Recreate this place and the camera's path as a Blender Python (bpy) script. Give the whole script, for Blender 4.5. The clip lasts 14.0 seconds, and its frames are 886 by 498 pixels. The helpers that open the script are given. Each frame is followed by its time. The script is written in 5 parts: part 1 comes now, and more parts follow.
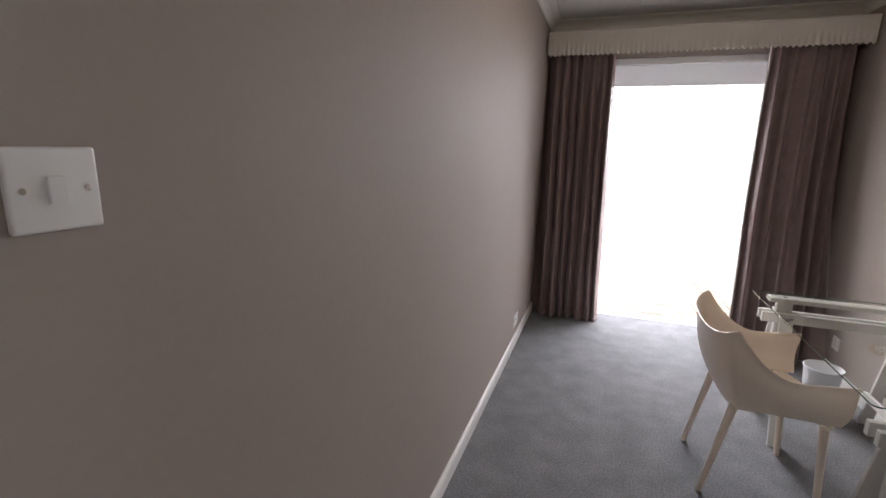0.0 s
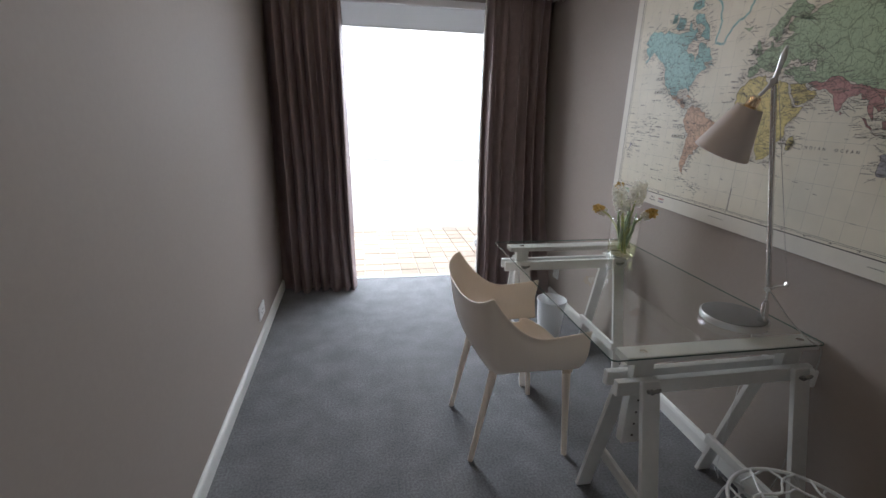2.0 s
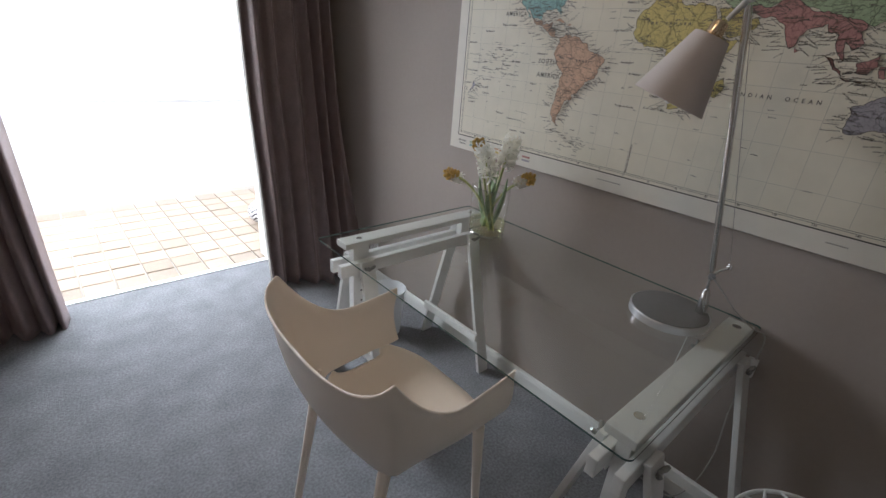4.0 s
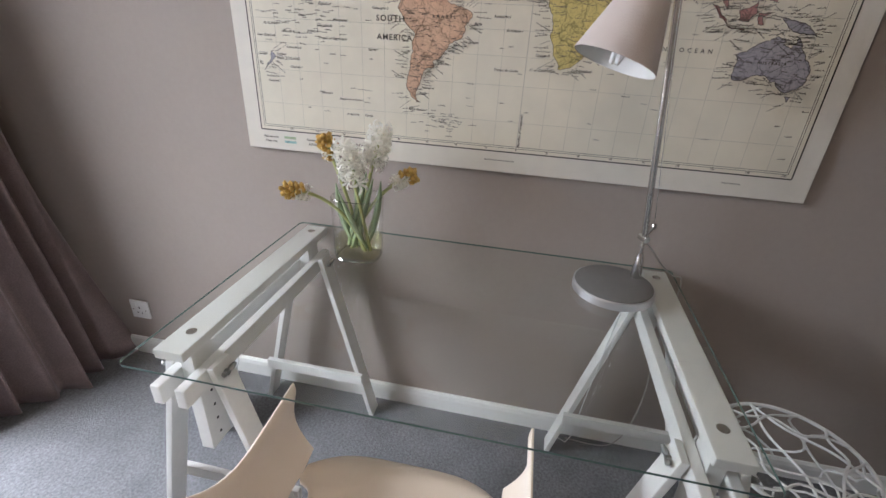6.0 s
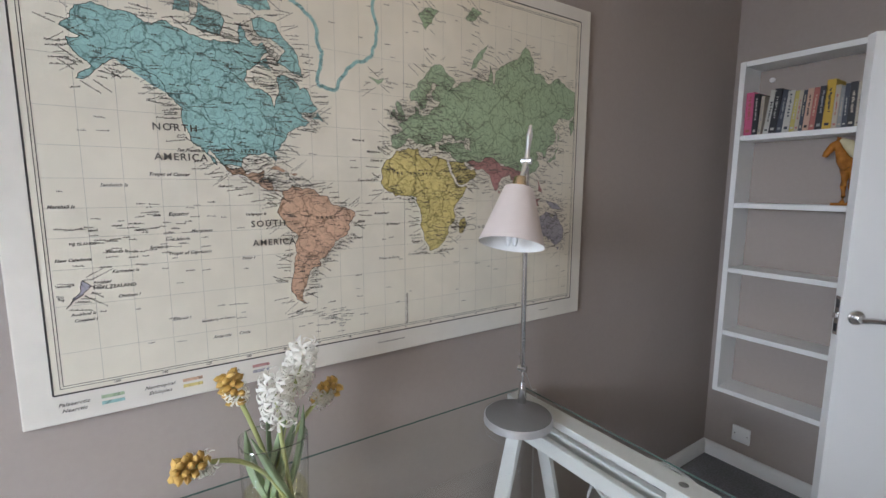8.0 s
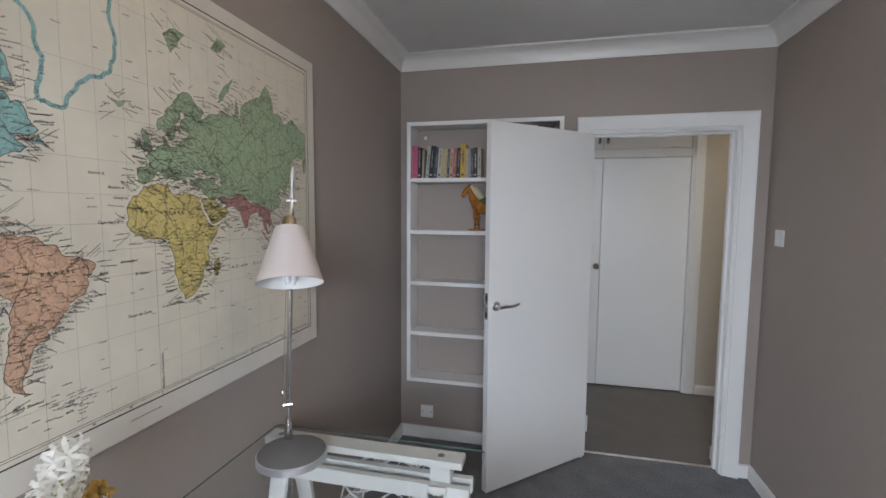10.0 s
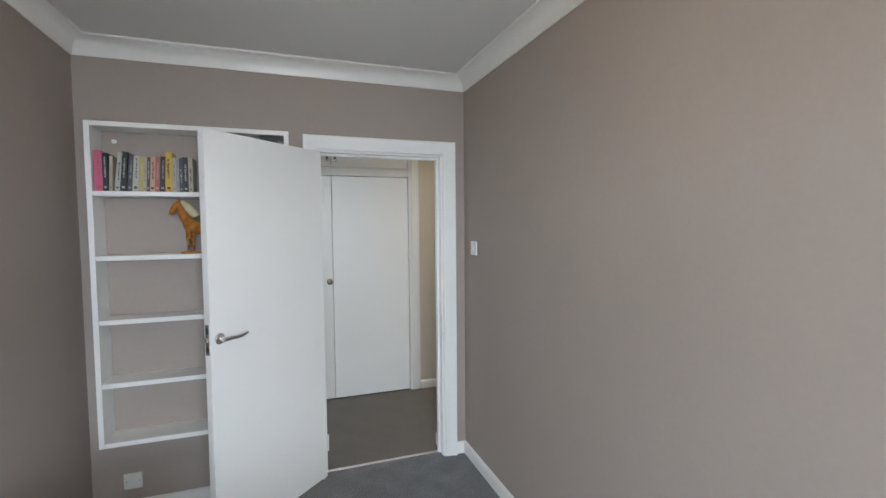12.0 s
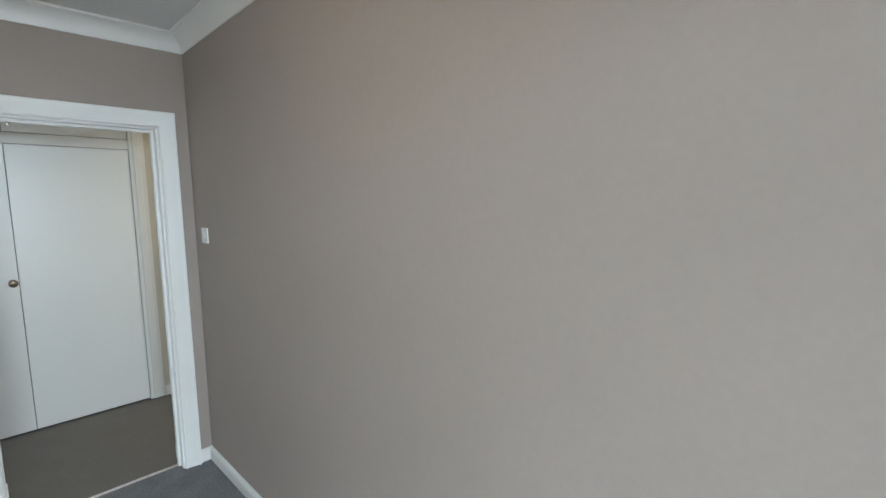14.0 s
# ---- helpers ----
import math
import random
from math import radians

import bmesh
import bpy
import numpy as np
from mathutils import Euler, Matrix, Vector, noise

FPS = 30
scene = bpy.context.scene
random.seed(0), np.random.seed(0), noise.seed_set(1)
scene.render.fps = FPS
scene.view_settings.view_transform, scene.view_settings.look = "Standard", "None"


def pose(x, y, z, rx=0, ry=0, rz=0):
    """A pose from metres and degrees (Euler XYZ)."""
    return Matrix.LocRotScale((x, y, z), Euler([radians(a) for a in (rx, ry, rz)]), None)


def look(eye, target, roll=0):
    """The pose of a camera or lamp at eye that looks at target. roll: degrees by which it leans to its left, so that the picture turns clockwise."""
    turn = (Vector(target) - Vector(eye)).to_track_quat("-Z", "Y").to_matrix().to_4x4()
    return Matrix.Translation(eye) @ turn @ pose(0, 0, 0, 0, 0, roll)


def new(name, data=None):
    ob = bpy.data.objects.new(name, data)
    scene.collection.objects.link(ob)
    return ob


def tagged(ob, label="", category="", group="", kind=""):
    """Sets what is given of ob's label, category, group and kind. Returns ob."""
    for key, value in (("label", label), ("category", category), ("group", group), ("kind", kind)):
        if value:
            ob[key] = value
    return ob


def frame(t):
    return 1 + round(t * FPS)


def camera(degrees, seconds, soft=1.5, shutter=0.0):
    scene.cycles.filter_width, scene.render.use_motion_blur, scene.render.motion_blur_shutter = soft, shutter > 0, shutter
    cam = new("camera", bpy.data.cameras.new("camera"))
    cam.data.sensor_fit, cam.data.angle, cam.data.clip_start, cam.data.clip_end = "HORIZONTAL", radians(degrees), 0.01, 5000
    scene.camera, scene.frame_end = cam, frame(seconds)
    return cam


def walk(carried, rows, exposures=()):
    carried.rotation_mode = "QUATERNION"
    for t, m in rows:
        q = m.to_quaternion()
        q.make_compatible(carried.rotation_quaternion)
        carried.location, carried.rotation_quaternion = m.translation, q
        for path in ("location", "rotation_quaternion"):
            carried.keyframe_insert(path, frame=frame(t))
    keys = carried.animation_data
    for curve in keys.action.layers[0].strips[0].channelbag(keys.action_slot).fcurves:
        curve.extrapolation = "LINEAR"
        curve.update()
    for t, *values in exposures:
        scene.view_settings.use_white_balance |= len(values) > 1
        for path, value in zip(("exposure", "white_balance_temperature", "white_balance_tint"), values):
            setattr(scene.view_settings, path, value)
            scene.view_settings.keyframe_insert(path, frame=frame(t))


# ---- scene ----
cam = camera(89.0, 14.0)
PATH = [
    (0, (-0.022, -0.155, 1.45), (-0.668, 1.686, 1.012), 1.5),
    (0.5, (-0.086, -0.064, 1.48), (-0.391, 1.864, 1.046), 1.7),
    (1, (-0.075, 0.036, 1.487), (-0.034, 1.969, 0.976), 1.8),
    (1.5, (-0.008, 0.18, 1.473), (0.232, 2.092, 0.937), 1.7),
    (2, (0.059, 0.341, 1.451), (0.42, 2.211, 0.842), 1.8),
    (2.5, (0.104, 0.51, 1.431), (0.609, 2.302, 0.701), 1.8),
    (3, (0.106, 0.706, 1.428), (0.859, 2.413, 0.709), 1.9),
    (3.2, (0.091, 0.806, 1.425), (0.967, 2.44, 0.674), 2.4),
    (5.3, (0.183, 1.708, 1.37), (1.777, 2.551, 0.504), 3.8),
    (5.5, (0.199, 1.753, 1.374), (1.829, 2.478, 0.469), 3.3),
    (6, (0.225, 1.864, 1.374), (1.99, 2.194, 0.492), 3.0),
    (6.5, (0.263, 2.002, 1.421), (2.11, 1.95, 0.656), 2.4),
    (7, (0.285, 2.18, 1.434), (2.142, 1.871, 0.759), 2.2),
    (7.2, (0.291, 2.269, 1.45), (2.146, 1.777, 0.89), 1.8),
    (9.3, (0.599, 2.776, 1.496), (1.584, 1.049, 1.276), 0.9),
    (9.5, (0.608, 2.802, 1.505), (1.443, 0.997, 1.289), 0.8),
    (10, (0.599, 2.818, 1.525), (1.06, 0.879, 1.358), 0.4),
    (10.5, (0.589, 2.775, 1.523), (0.722, 0.783, 1.408), 0.1),
    (11, (0.579, 2.756, 1.539), (0.558, 0.758, 1.461), -0.2),
    (11.5, (0.569, 2.748, 1.541), (0.305, 0.768, 1.442), -0.3),
    (12, (0.57, 2.771, 1.544), (-0.091, 0.886, 1.439), -0.5),
    (12.3, (0.575, 2.778, 1.544), (-0.26, 0.964, 1.432), -0.6),
    (12.5, (0.577, 2.798, 1.547), (-0.38, 1.046, 1.429), -0.7),
    (13, (0.533, 2.842, 1.572), (-0.651, 1.239, 1.398), -0.9),
    (13.5, (0.425, 2.865, 1.573), (-0.901, 1.386, 1.339), -0.8),
    (14, (0.313, 2.88, 1.595), (-1.104, 1.488, 1.366), -0.8),
]
EXPOSURES = [(0, -0.09, 6500, 16), (0.5, -0.38, 6450, 16), (1.5, -0.53, 6100, 11), (3.2, -0.56, 5930, 8), (5.5, -0.10, 6120, 13), (6.5, 0.31, 5870, 11), (9.5, 0.05, 5780, 10), (11, 0.40, 5920, 9), (12.5, 0.60, 5780, 4), (14, 0.56, 5640, 0)]
walk(cam, [(t, look(eye, target, roll)) for t, eye, target, roll in PATH], EXPOSURES)

# ---------------------------------------------------------------- world and light
world = bpy.data.worlds.new("sky")
scene.world = world
world.use_nodes = True
sky = world.node_tree.nodes.new("ShaderNodeTexSky")
sky.sky_type = "NISHITA"
sky.sun_disc = False
sky.sun_elevation = radians(48)
sky.sun_rotation = radians(60)
world.node_tree.links.new(sky.outputs[0], world.node_tree.nodes["Background"].inputs[0])
world.node_tree.nodes["Background"].inputs[1].default_value = 0.15


def lamp(name, kind, m, energy, colour, **kw):
    data = bpy.data.lights.new(name, kind)
    data.energy, data.color = energy, colour
    for k, v in kw.items():
        setattr(data, k, v)
    ob = new(name, data)
    ob.matrix_world = m
    return ob


lamp("sun", "SUN", look((6, 12, 9), (0.6, 5, 0)), 0.8, (1, 0.97, 0.93), angle=radians(15))
# sun room: added fill lamp under the solid roof, then daylight at the windows
lamp("roof_daylight", "AREA", pose(0.10, 4.86, 2.28, 0, 0, 0), 110, (1.0, 0.99, 0.975), shape="RECTANGLE", size=1.8, size_y=1.3)
lamp("window_daylight", "AREA", pose(0.6, 5.76, 1.90, -75, 0, 0), 178, (0.93, 0.955, 1.0), shape="RECTANGLE", size=3.0, size_y=0.64)
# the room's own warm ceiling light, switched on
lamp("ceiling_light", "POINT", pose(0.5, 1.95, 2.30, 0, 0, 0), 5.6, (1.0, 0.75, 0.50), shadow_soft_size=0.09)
# warm ceiling light round the corner of the hall
lamp("hall_light", "AREA", pose(-1.5, -0.7, 2.42, 0, 0, 0), 6.0, (1.0, 0.78, 0.52), shape="DISK", size=0.3)
# added fill from the hall's east end, which has no window
lamp("hall_daylight", "AREA", look((2.2, -0.72, 1.75), (-0.3, -1.1, 1.65)), 6.2, (0.95, 0.98, 1.0), shape="RECTANGLE", size=0.7, size_y=1.2)

# ---------------------------------------------------------------- materials


def material(name, colour, rough=0.6, metal=0.0, vary=0.05, scale=8.0, bump=0.0, bump_scale=60.0, fleck=0.0, fleck_scale=300.0, spec=0.5, tone=None, island=0.0):
    m = bpy.data.materials.new(name)
    m.use_nodes = True
    nt = m.node_tree
    b = nt.nodes["Principled BSDF"]
    b.inputs["Roughness"].default_value, b.inputs["Metallic"].default_value = rough, metal
    b.inputs["Specular IOR Level"].default_value = spec
    tc = nt.nodes.new("ShaderNodeTexCoord")

    def noise_node(s, detail=4.0):
        n = nt.nodes.new("ShaderNodeTexNoise")
        n.inputs["Scale"].default_value, n.inputs["Detail"].default_value = s, detail
        nt.links.new(tc.outputs["Object"], n.inputs["Vector"])
        return n

    def mix(fac, a, c):
        x = nt.nodes.new("ShaderNodeMix")
        x.data_type = "RGBA"
        nt.links.new(fac, x.inputs["Factor"])
        for sock, v in ((x.inputs["A"], a), (x.inputs["B"], c)):
            if isinstance(v, tuple):
                sock.default_value = (*v, 1)
            else:
                nt.links.new(v, sock)
        return x.outputs["Result"]

    n1 = noise_node(scale)
    lo = tuple(c * (1 - vary) for c in colour)
    hi = tuple(min(1, c * (1 + vary)) for c in (tone or colour))
    out = mix(n1.outputs["Fac"], lo, hi)
    if fleck:
        n2 = noise_node(fleck_scale, 2.0)
        ramp = nt.nodes.new("ShaderNodeMapRange")
        ramp.inputs["From Min"].default_value, ramp.inputs["From Max"].default_value = 0.35, 0.65
        nt.links.new(n2.outputs["Fac"], ramp.inputs["Value"])
        h = nt.nodes.new("ShaderNodeHueSaturation")
        nt.links.new(out, h.inputs["Color"])
        v = nt.nodes.new("ShaderNodeMapRange")
        v.inputs["To Min"].default_value, v.inputs["To Max"].default_value = 1 - fleck, 1 + fleck
        nt.links.new(ramp.outputs["Result"], v.inputs["Value"])
        nt.links.new(v.outputs["Result"], h.inputs["Value"])
        out = h.outputs["Color"]
    if island:
        info = nt.nodes.new("ShaderNodeObjectInfo")
        v = nt.nodes.new("ShaderNodeMapRange")
        v.inputs["To Min"].default_value, v.inputs["To Max"].default_value = 1 - island, 1 + island
        nt.links.new(info.outputs["Random"], v.inputs["Value"])
        h = nt.nodes.new("ShaderNodeHueSaturation")
        nt.links.new(out, h.inputs["Color"])
        nt.links.new(v.outputs["Result"], h.inputs["Value"])
        out = h.outputs["Color"]
    nt.links.new(out, b.inputs["Base Color"])
    if bump:
        n3 = noise_node(bump_scale, 5.0)
        bp = nt.nodes.new("ShaderNodeBump")
        bp.inputs["Strength"].default_value, bp.inputs["Distance"].default_value = bump, 0.004
        nt.links.new(n3.outputs["Fac"], bp.inputs["Height"])
        nt.links.new(bp.outputs["Normal"], b.inputs["Normal"])
    return m


def glass(name, colour=(0.96, 0.99, 0.98), ior=1.45, rough=0.0):
    m = bpy.data.materials.new(name)
    m.use_nodes = True
    b = m.node_tree.nodes["Principled BSDF"]
    b.inputs["Base Color"].default_value = (*colour, 1)
    b.inputs["Transmission Weight"].default_value, b.inputs["IOR"].default_value, b.inputs["Roughness"].default_value = 1.0, ior, rough
    return m


WALL = material("taupe_emulsion", (0.370, 0.321, 0.288), 0.72, vary=0.04, scale=1.6, bump=0.05, bump_scale=140, fleck=0.012, fleck_scale=60, spec=0.3)
CEIL = material("ceiling_white", (0.74, 0.74, 0.73), 0.8, vary=0.02, scale=3, bump=0.06, bump_scale=150)
TRIM = material("white_gloss_paint", (0.81, 0.81, 0.79), 0.32, vary=0.02, scale=6, bump=0.05, bump_scale=40)
DOORW = material("white_satin_door", (0.84, 0.84, 0.82), 0.3, vary=0.015, scale=3, bump=0.05, bump_scale=25)
CARPET = material("grey_carpet", (0.165, 0.169, 0.182), 0.95, vary=0.18, scale=7, bump=0.75, bump_scale=150, fleck=0.18, fleck_scale=110, spec=0.1, tone=(0.235, 0.238, 0.25))
HALLCARPET = material("hall_carpet", (0.19, 0.180, 0.170), 0.95, vary=0.12, scale=5, bump=0.6, bump_scale=160, fleck=0.07, fleck_scale=85, spec=0.1)
HALLWALL = material("hall_emulsion", (0.60, 0.565, 0.495), 0.7, vary=0.02, scale=2, bump=0.08, bump_scale=160)
CURTAIN = material("brown_velvet_curtain", (0.21, 0.152, 0.145), 0.6, vary=0.16, scale=16, bump=0.3, bump_scale=160, fleck=0.12, fleck_scale=200, tone=(0.235, 0.178, 0.172))
CURTAIN.node_tree.nodes["Principled BSDF"].inputs["Sheen Weight"].default_value = 0.5
CURTAIN.node_tree.nodes["Principled BSDF"].inputs["Sheen Roughness"].default_value = 0.4
CURTAIN.node_tree.nodes["Principled BSDF"].inputs["Sheen Tint"].default_value = (0.75, 0.62, 0.62, 1)
PELMET = material("cream_pelmet_fabric", (0.62, 0.60, 0.56), 0.85, vary=0.04, scale=10, bump=0.3, bump_scale=120, fleck=0.05, fleck_scale=200)
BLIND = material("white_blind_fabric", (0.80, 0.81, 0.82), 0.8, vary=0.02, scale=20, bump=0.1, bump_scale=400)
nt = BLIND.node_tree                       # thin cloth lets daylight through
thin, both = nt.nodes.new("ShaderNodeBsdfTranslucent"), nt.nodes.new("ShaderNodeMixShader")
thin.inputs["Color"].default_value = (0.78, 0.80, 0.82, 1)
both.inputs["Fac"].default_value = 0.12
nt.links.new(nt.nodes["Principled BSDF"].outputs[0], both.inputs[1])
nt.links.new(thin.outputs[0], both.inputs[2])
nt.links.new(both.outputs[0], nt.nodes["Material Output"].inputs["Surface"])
PLASTIC = material("white_switch_plastic", (0.78, 0.78, 0.77), 0.3, vary=0.01, scale=4)
CHAIRM = material("cream_polypropylene", (0.91, 0.80, 0.685), 0.40, vary=0.015, scale=5, bump=0.08, bump_scale=350)
TRESTLE = material("white_painted_pine", (0.74, 0.735, 0.71), 0.38, vary=0.03, scale=7, bump=0.12, bump_scale=50, fleck=0.015, fleck_scale=60)
STEEL = material("brushed_steel", (0.74, 0.73, 0.72), 0.26, metal=1.0, vary=0.03, scale=30)
BRASS = material("pale_brass", (0.78, 0.62, 0.42), 0.25, metal=1.0, vary=0.05, scale=40)
BRONZE = material("dark_bronze", (0.20, 0.16, 0.12), 0.35, metal=1.0, vary=0.15, scale=40)
PADM = material("grey_ribbed_pad", (0.18, 0.176, 0.175), 0.55, vary=0.08, scale=40, bump=0.4, bump_scale=420, fleck=0.08, fleck_scale=380)
ZINC = material("dull_zinc", (0.30, 0.30, 0.29), 0.45, metal=1.0, vary=0.15, scale=60)
SATIN = material("satin_chrome", (0.74, 0.74, 0.74), 0.33, metal=1.0, vary=0.02, scale=20)
CHROME = material("chrome", (0.75, 0.75, 0.75), 0.12, metal=1.0, vary=0.02, scale=20)
SILVER = material("silver_lacquer", (0.66, 0.66, 0.67), 0.34, metal=0.8, vary=0.02, scale=12, bump=0.05, bump_scale=200)
SHADE = material("pinkish_fabric_shade", (0.60, 0.535, 0.505), 0.8, vary=0.03, scale=20, bump=0.2, bump_scale=300)
SHADEIN = material("shade_lining", (0.80, 0.79, 0.76), 0.7, vary=0.02, scale=20)
WIRE = material("white_coated_wire", (0.74, 0.74, 0.73), 0.35, vary=0.02, scale=20)
BIN = material("white_plastic_bin", (0.72, 0.74, 0.76), 0.4, vary=0.02, scale=5)
TILE = material("quarry_tile", (0.30, 0.235, 0.175), 0.3, vary=0.14, scale=9, bump=0.25, bump_scale=90, fleck=0.06, fleck_scale=70, island=0.22)
GROUT = material("grout", (0.40, 0.37, 0.33), 0.9, vary=0.1, scale=20, bump=0.3)
SUNWALL = material("sunroom_white", (0.80, 0.81, 0.82), 0.6, vary=0.02, scale=3, bump=0.1, bump_scale=120)
PVC = material("white_pvc", (0.80, 0.81, 0.82), 0.3, vary=0.01, scale=4)
BLACK = material("black_card", (0.025, 0.025, 0.027), 0.5, vary=0.1, scale=20)
# near-black that stands for the shade inside holes and door gaps
DARKM = material("gap_hole_shade", (0.02, 0.02, 0.02), 0.6, vary=0.1, scale=20)
PAPER = material("aged_map_paper", (0.72, 0.668, 0.55), 0.55, vary=0.045, scale=3.0, bump=0.04, bump_scale=120, fleck=0.03, fleck_scale=14)
MARGIN = material("map_margin_paper", (0.70, 0.66, 0.585), 0.55, vary=0.04, scale=4.0, fleck=0.02, fleck_scale=20)
INK = material("map_ink", (0.055, 0.05, 0.045), 0.6, vary=0.1, scale=30)
INKMID = material("map_ink_mid", (0.115, 0.104, 0.09), 0.6, vary=0.2, scale=30)
GRIDINK = material("map_grid_ink", (0.40, 0.38, 0.33), 0.6, vary=0.1, scale=30)


def thin_glass(name, colour, most=1.0, base=0.04):
    """Clear for what lies behind it, with a sharp gloss that grows towards grazing view."""
    m = bpy.data.materials.new(name)
    m.use_nodes = True
    nt = m.node_tree
    clear, gloss, fr, power, curve, both = (nt.nodes.new("ShaderNode" + k) for k in ("BsdfTransparent", "BsdfGlossy", "LayerWeight", "Math", "MapRange", "MixShader"))
    clear.inputs["Color"].default_value = (*colour, 1)
    gloss.inputs["Roughness"].default_value, fr.inputs["Blend"].default_value = 0.02, 0.5
    power.operation = "POWER"
    power.inputs[1].default_value = 5.0
    curve.inputs["To Min"].default_value, curve.inputs["To Max"].default_value = base, most
    nt.links.new(fr.outputs["Facing"], power.inputs[0])
    nt.links.new(power.outputs[0], curve.inputs["Value"])
    nt.links.new(curve.outputs["Result"], both.inputs["Fac"])
    nt.links.new(clear.outputs[0], both.inputs[1])
    nt.links.new(gloss.outputs[0], both.inputs[2])
    nt.links.new(both.outputs[0], nt.nodes["Material Output"].inputs["Surface"])
    return m


GLASS = thin_glass("desk_glass", (0.97, 0.992, 0.98), 0.9, 0.06)
VASEGLASS = thin_glass("vase_glass", (0.985, 0.992, 0.985), 0.9, 0.08)
VASERIM = thin_glass("vase_edge", (0.86, 0.90, 0.84), 0.9, 0.35)
WINDOWGLASS = glass("window_glass", (0.98, 0.99, 0.99), 1.1)
WATER = thin_glass("vase_water", (0.985, 0.98, 0.84), 0.3, 0.02)
LEAF = material("hyacinth_leaf", (0.23, 0.32, 0.16), 0.42, vary=0.2, scale=25, bump=0.2, bump_scale=90, tone=(0.33, 0.42, 0.25))
STEM = material("pale_stem", (0.40, 0.43, 0.17), 0.5, vary=0.2, scale=25)
PETAL = material("white_petal", (0.88, 0.87, 0.82), 0.5, vary=0.05, scale=60)
nt = PETAL.node_tree                       # thin petals let light through
thin, both = nt.nodes.new("ShaderNodeBsdfTranslucent"), nt.nodes.new("ShaderNodeMixShader")
thin.inputs["Color"].default_value = (0.90, 0.88, 0.78, 1)
both.inputs["Fac"].default_value = 0.4
nt.links.new(nt.nodes["Principled BSDF"].outputs[0], both.inputs[1])
nt.links.new(thin.outputs[0], both.inputs[2])
nt.links.new(both.outputs[0], nt.nodes["Material Output"].inputs["Surface"])
WITHER = material("withered_petal", (0.46, 0.27, 0.05), 0.6, vary=0.35, scale=60, tone=(0.58, 0.38, 0.10))
GLAZE = material("amber_glaze", (0.10, 0.028, 0.006), 0.06, vary=0.5, scale=34, tone=(0.46, 0.19, 0.035))
CABLE = material("clear_cable", (0.42, 0.40, 0.38), 0.4, vary=0.05, scale=20)


def land(name, colour):
    """Printed land tint with fine dark borders and rivers."""
    m = material(name, colour, 0.55, vary=0.10, scale=16, fleck=0.05, fleck_scale=50)
    nt = m.node_tree
    b = nt.nodes["Principled BSDF"]
    src = b.inputs["Base Color"].links[0].from_socket
    tc = nt.nodes.new("ShaderNodeTexCoord")
    warp = nt.nodes.new("ShaderNodeTexNoise")
    warp.inputs["Scale"].default_value, warp.inputs["Detail"].default_value = 30, 4
    nt.links.new(tc.outputs["Object"], warp.inputs["Vector"])
    add = nt.nodes.new("ShaderNodeVectorMath")
    add.operation = "MULTIPLY_ADD"
    add.inputs[1].default_value = (0.05, 0.05, 0.05)
    nt.links.new(warp.outputs["Color"], add.inputs[0])
    nt.links.new(tc.outputs["Object"], add.inputs[2])
    for scale, width, dark in ((13, 0.03, 0.46), (34, 0.05, 0.6), (80, 0.07, 0.78)):
        v = nt.nodes.new("ShaderNodeTexVoronoi")
        v.feature = "DISTANCE_TO_EDGE"
        v.inputs["Scale"].default_value = scale
        nt.links.new(add.outputs[0], v.inputs["Vector"])
        r = nt.nodes.new("ShaderNodeMapRange")
        r.inputs["From Max"].default_value = width
        r.inputs["To Min"].default_value = dark
        r.inputs["To Max"].default_value = 1.0
        nt.links.new(v.outputs["Distance"], r.inputs["Value"])
        h = nt.nodes.new("ShaderNodeHueSaturation")
        nt.links.new(src, h.inputs["Color"])
        nt.links.new(r.outputs["Result"], h.inputs["Value"])
        src = h.outputs["Color"]
    nt.links.new(src, b.inputs["Base Color"])
    return m


TEAL = land("land_teal", (0.30, 0.505, 0.48))
PINK = land("land_salmon", (0.62, 0.40, 0.27))
YELLOW = land("land_yellow", (0.64, 0.53, 0.20))
GREEN = land("land_green", (0.36, 0.455, 0.285))
ROSE = land("land_rose", (0.47, 0.24, 0.22))
MAUVE = land("land_mauve", (0.40, 0.38, 0.42))

# ---------------------------------------------------------------- mesh helpers


def part(name, bm, mat, parent=None, label="", smooth=False, loc=None):
    me = bpy.data.meshes.new(name)
    bmesh.ops.recalc_face_normals(bm, faces=bm.faces[:])
    bm.to_mesh(me)
    bm.free()
    if smooth:
        me.polygons.foreach_set("use_smooth", [True] * len(me.polygons))
        me.set_sharp_from_angle(angle=radians(40))
    for mm in mat if isinstance(mat, (list, tuple)) else [mat]:
        me.materials.append(mm)
    ob = new(name, me)
    if parent is not None:
        ob.parent = parent
    if loc is not None:
        ob.matrix_basis = loc
    if label:
        tagged(ob, label)
    return ob


def thing(name, m, label, category, group=""):
    ob = new(name)
    ob.empty_display_size = 0.05
    ob.matrix_world = m
    return tagged(ob, label, category, group)


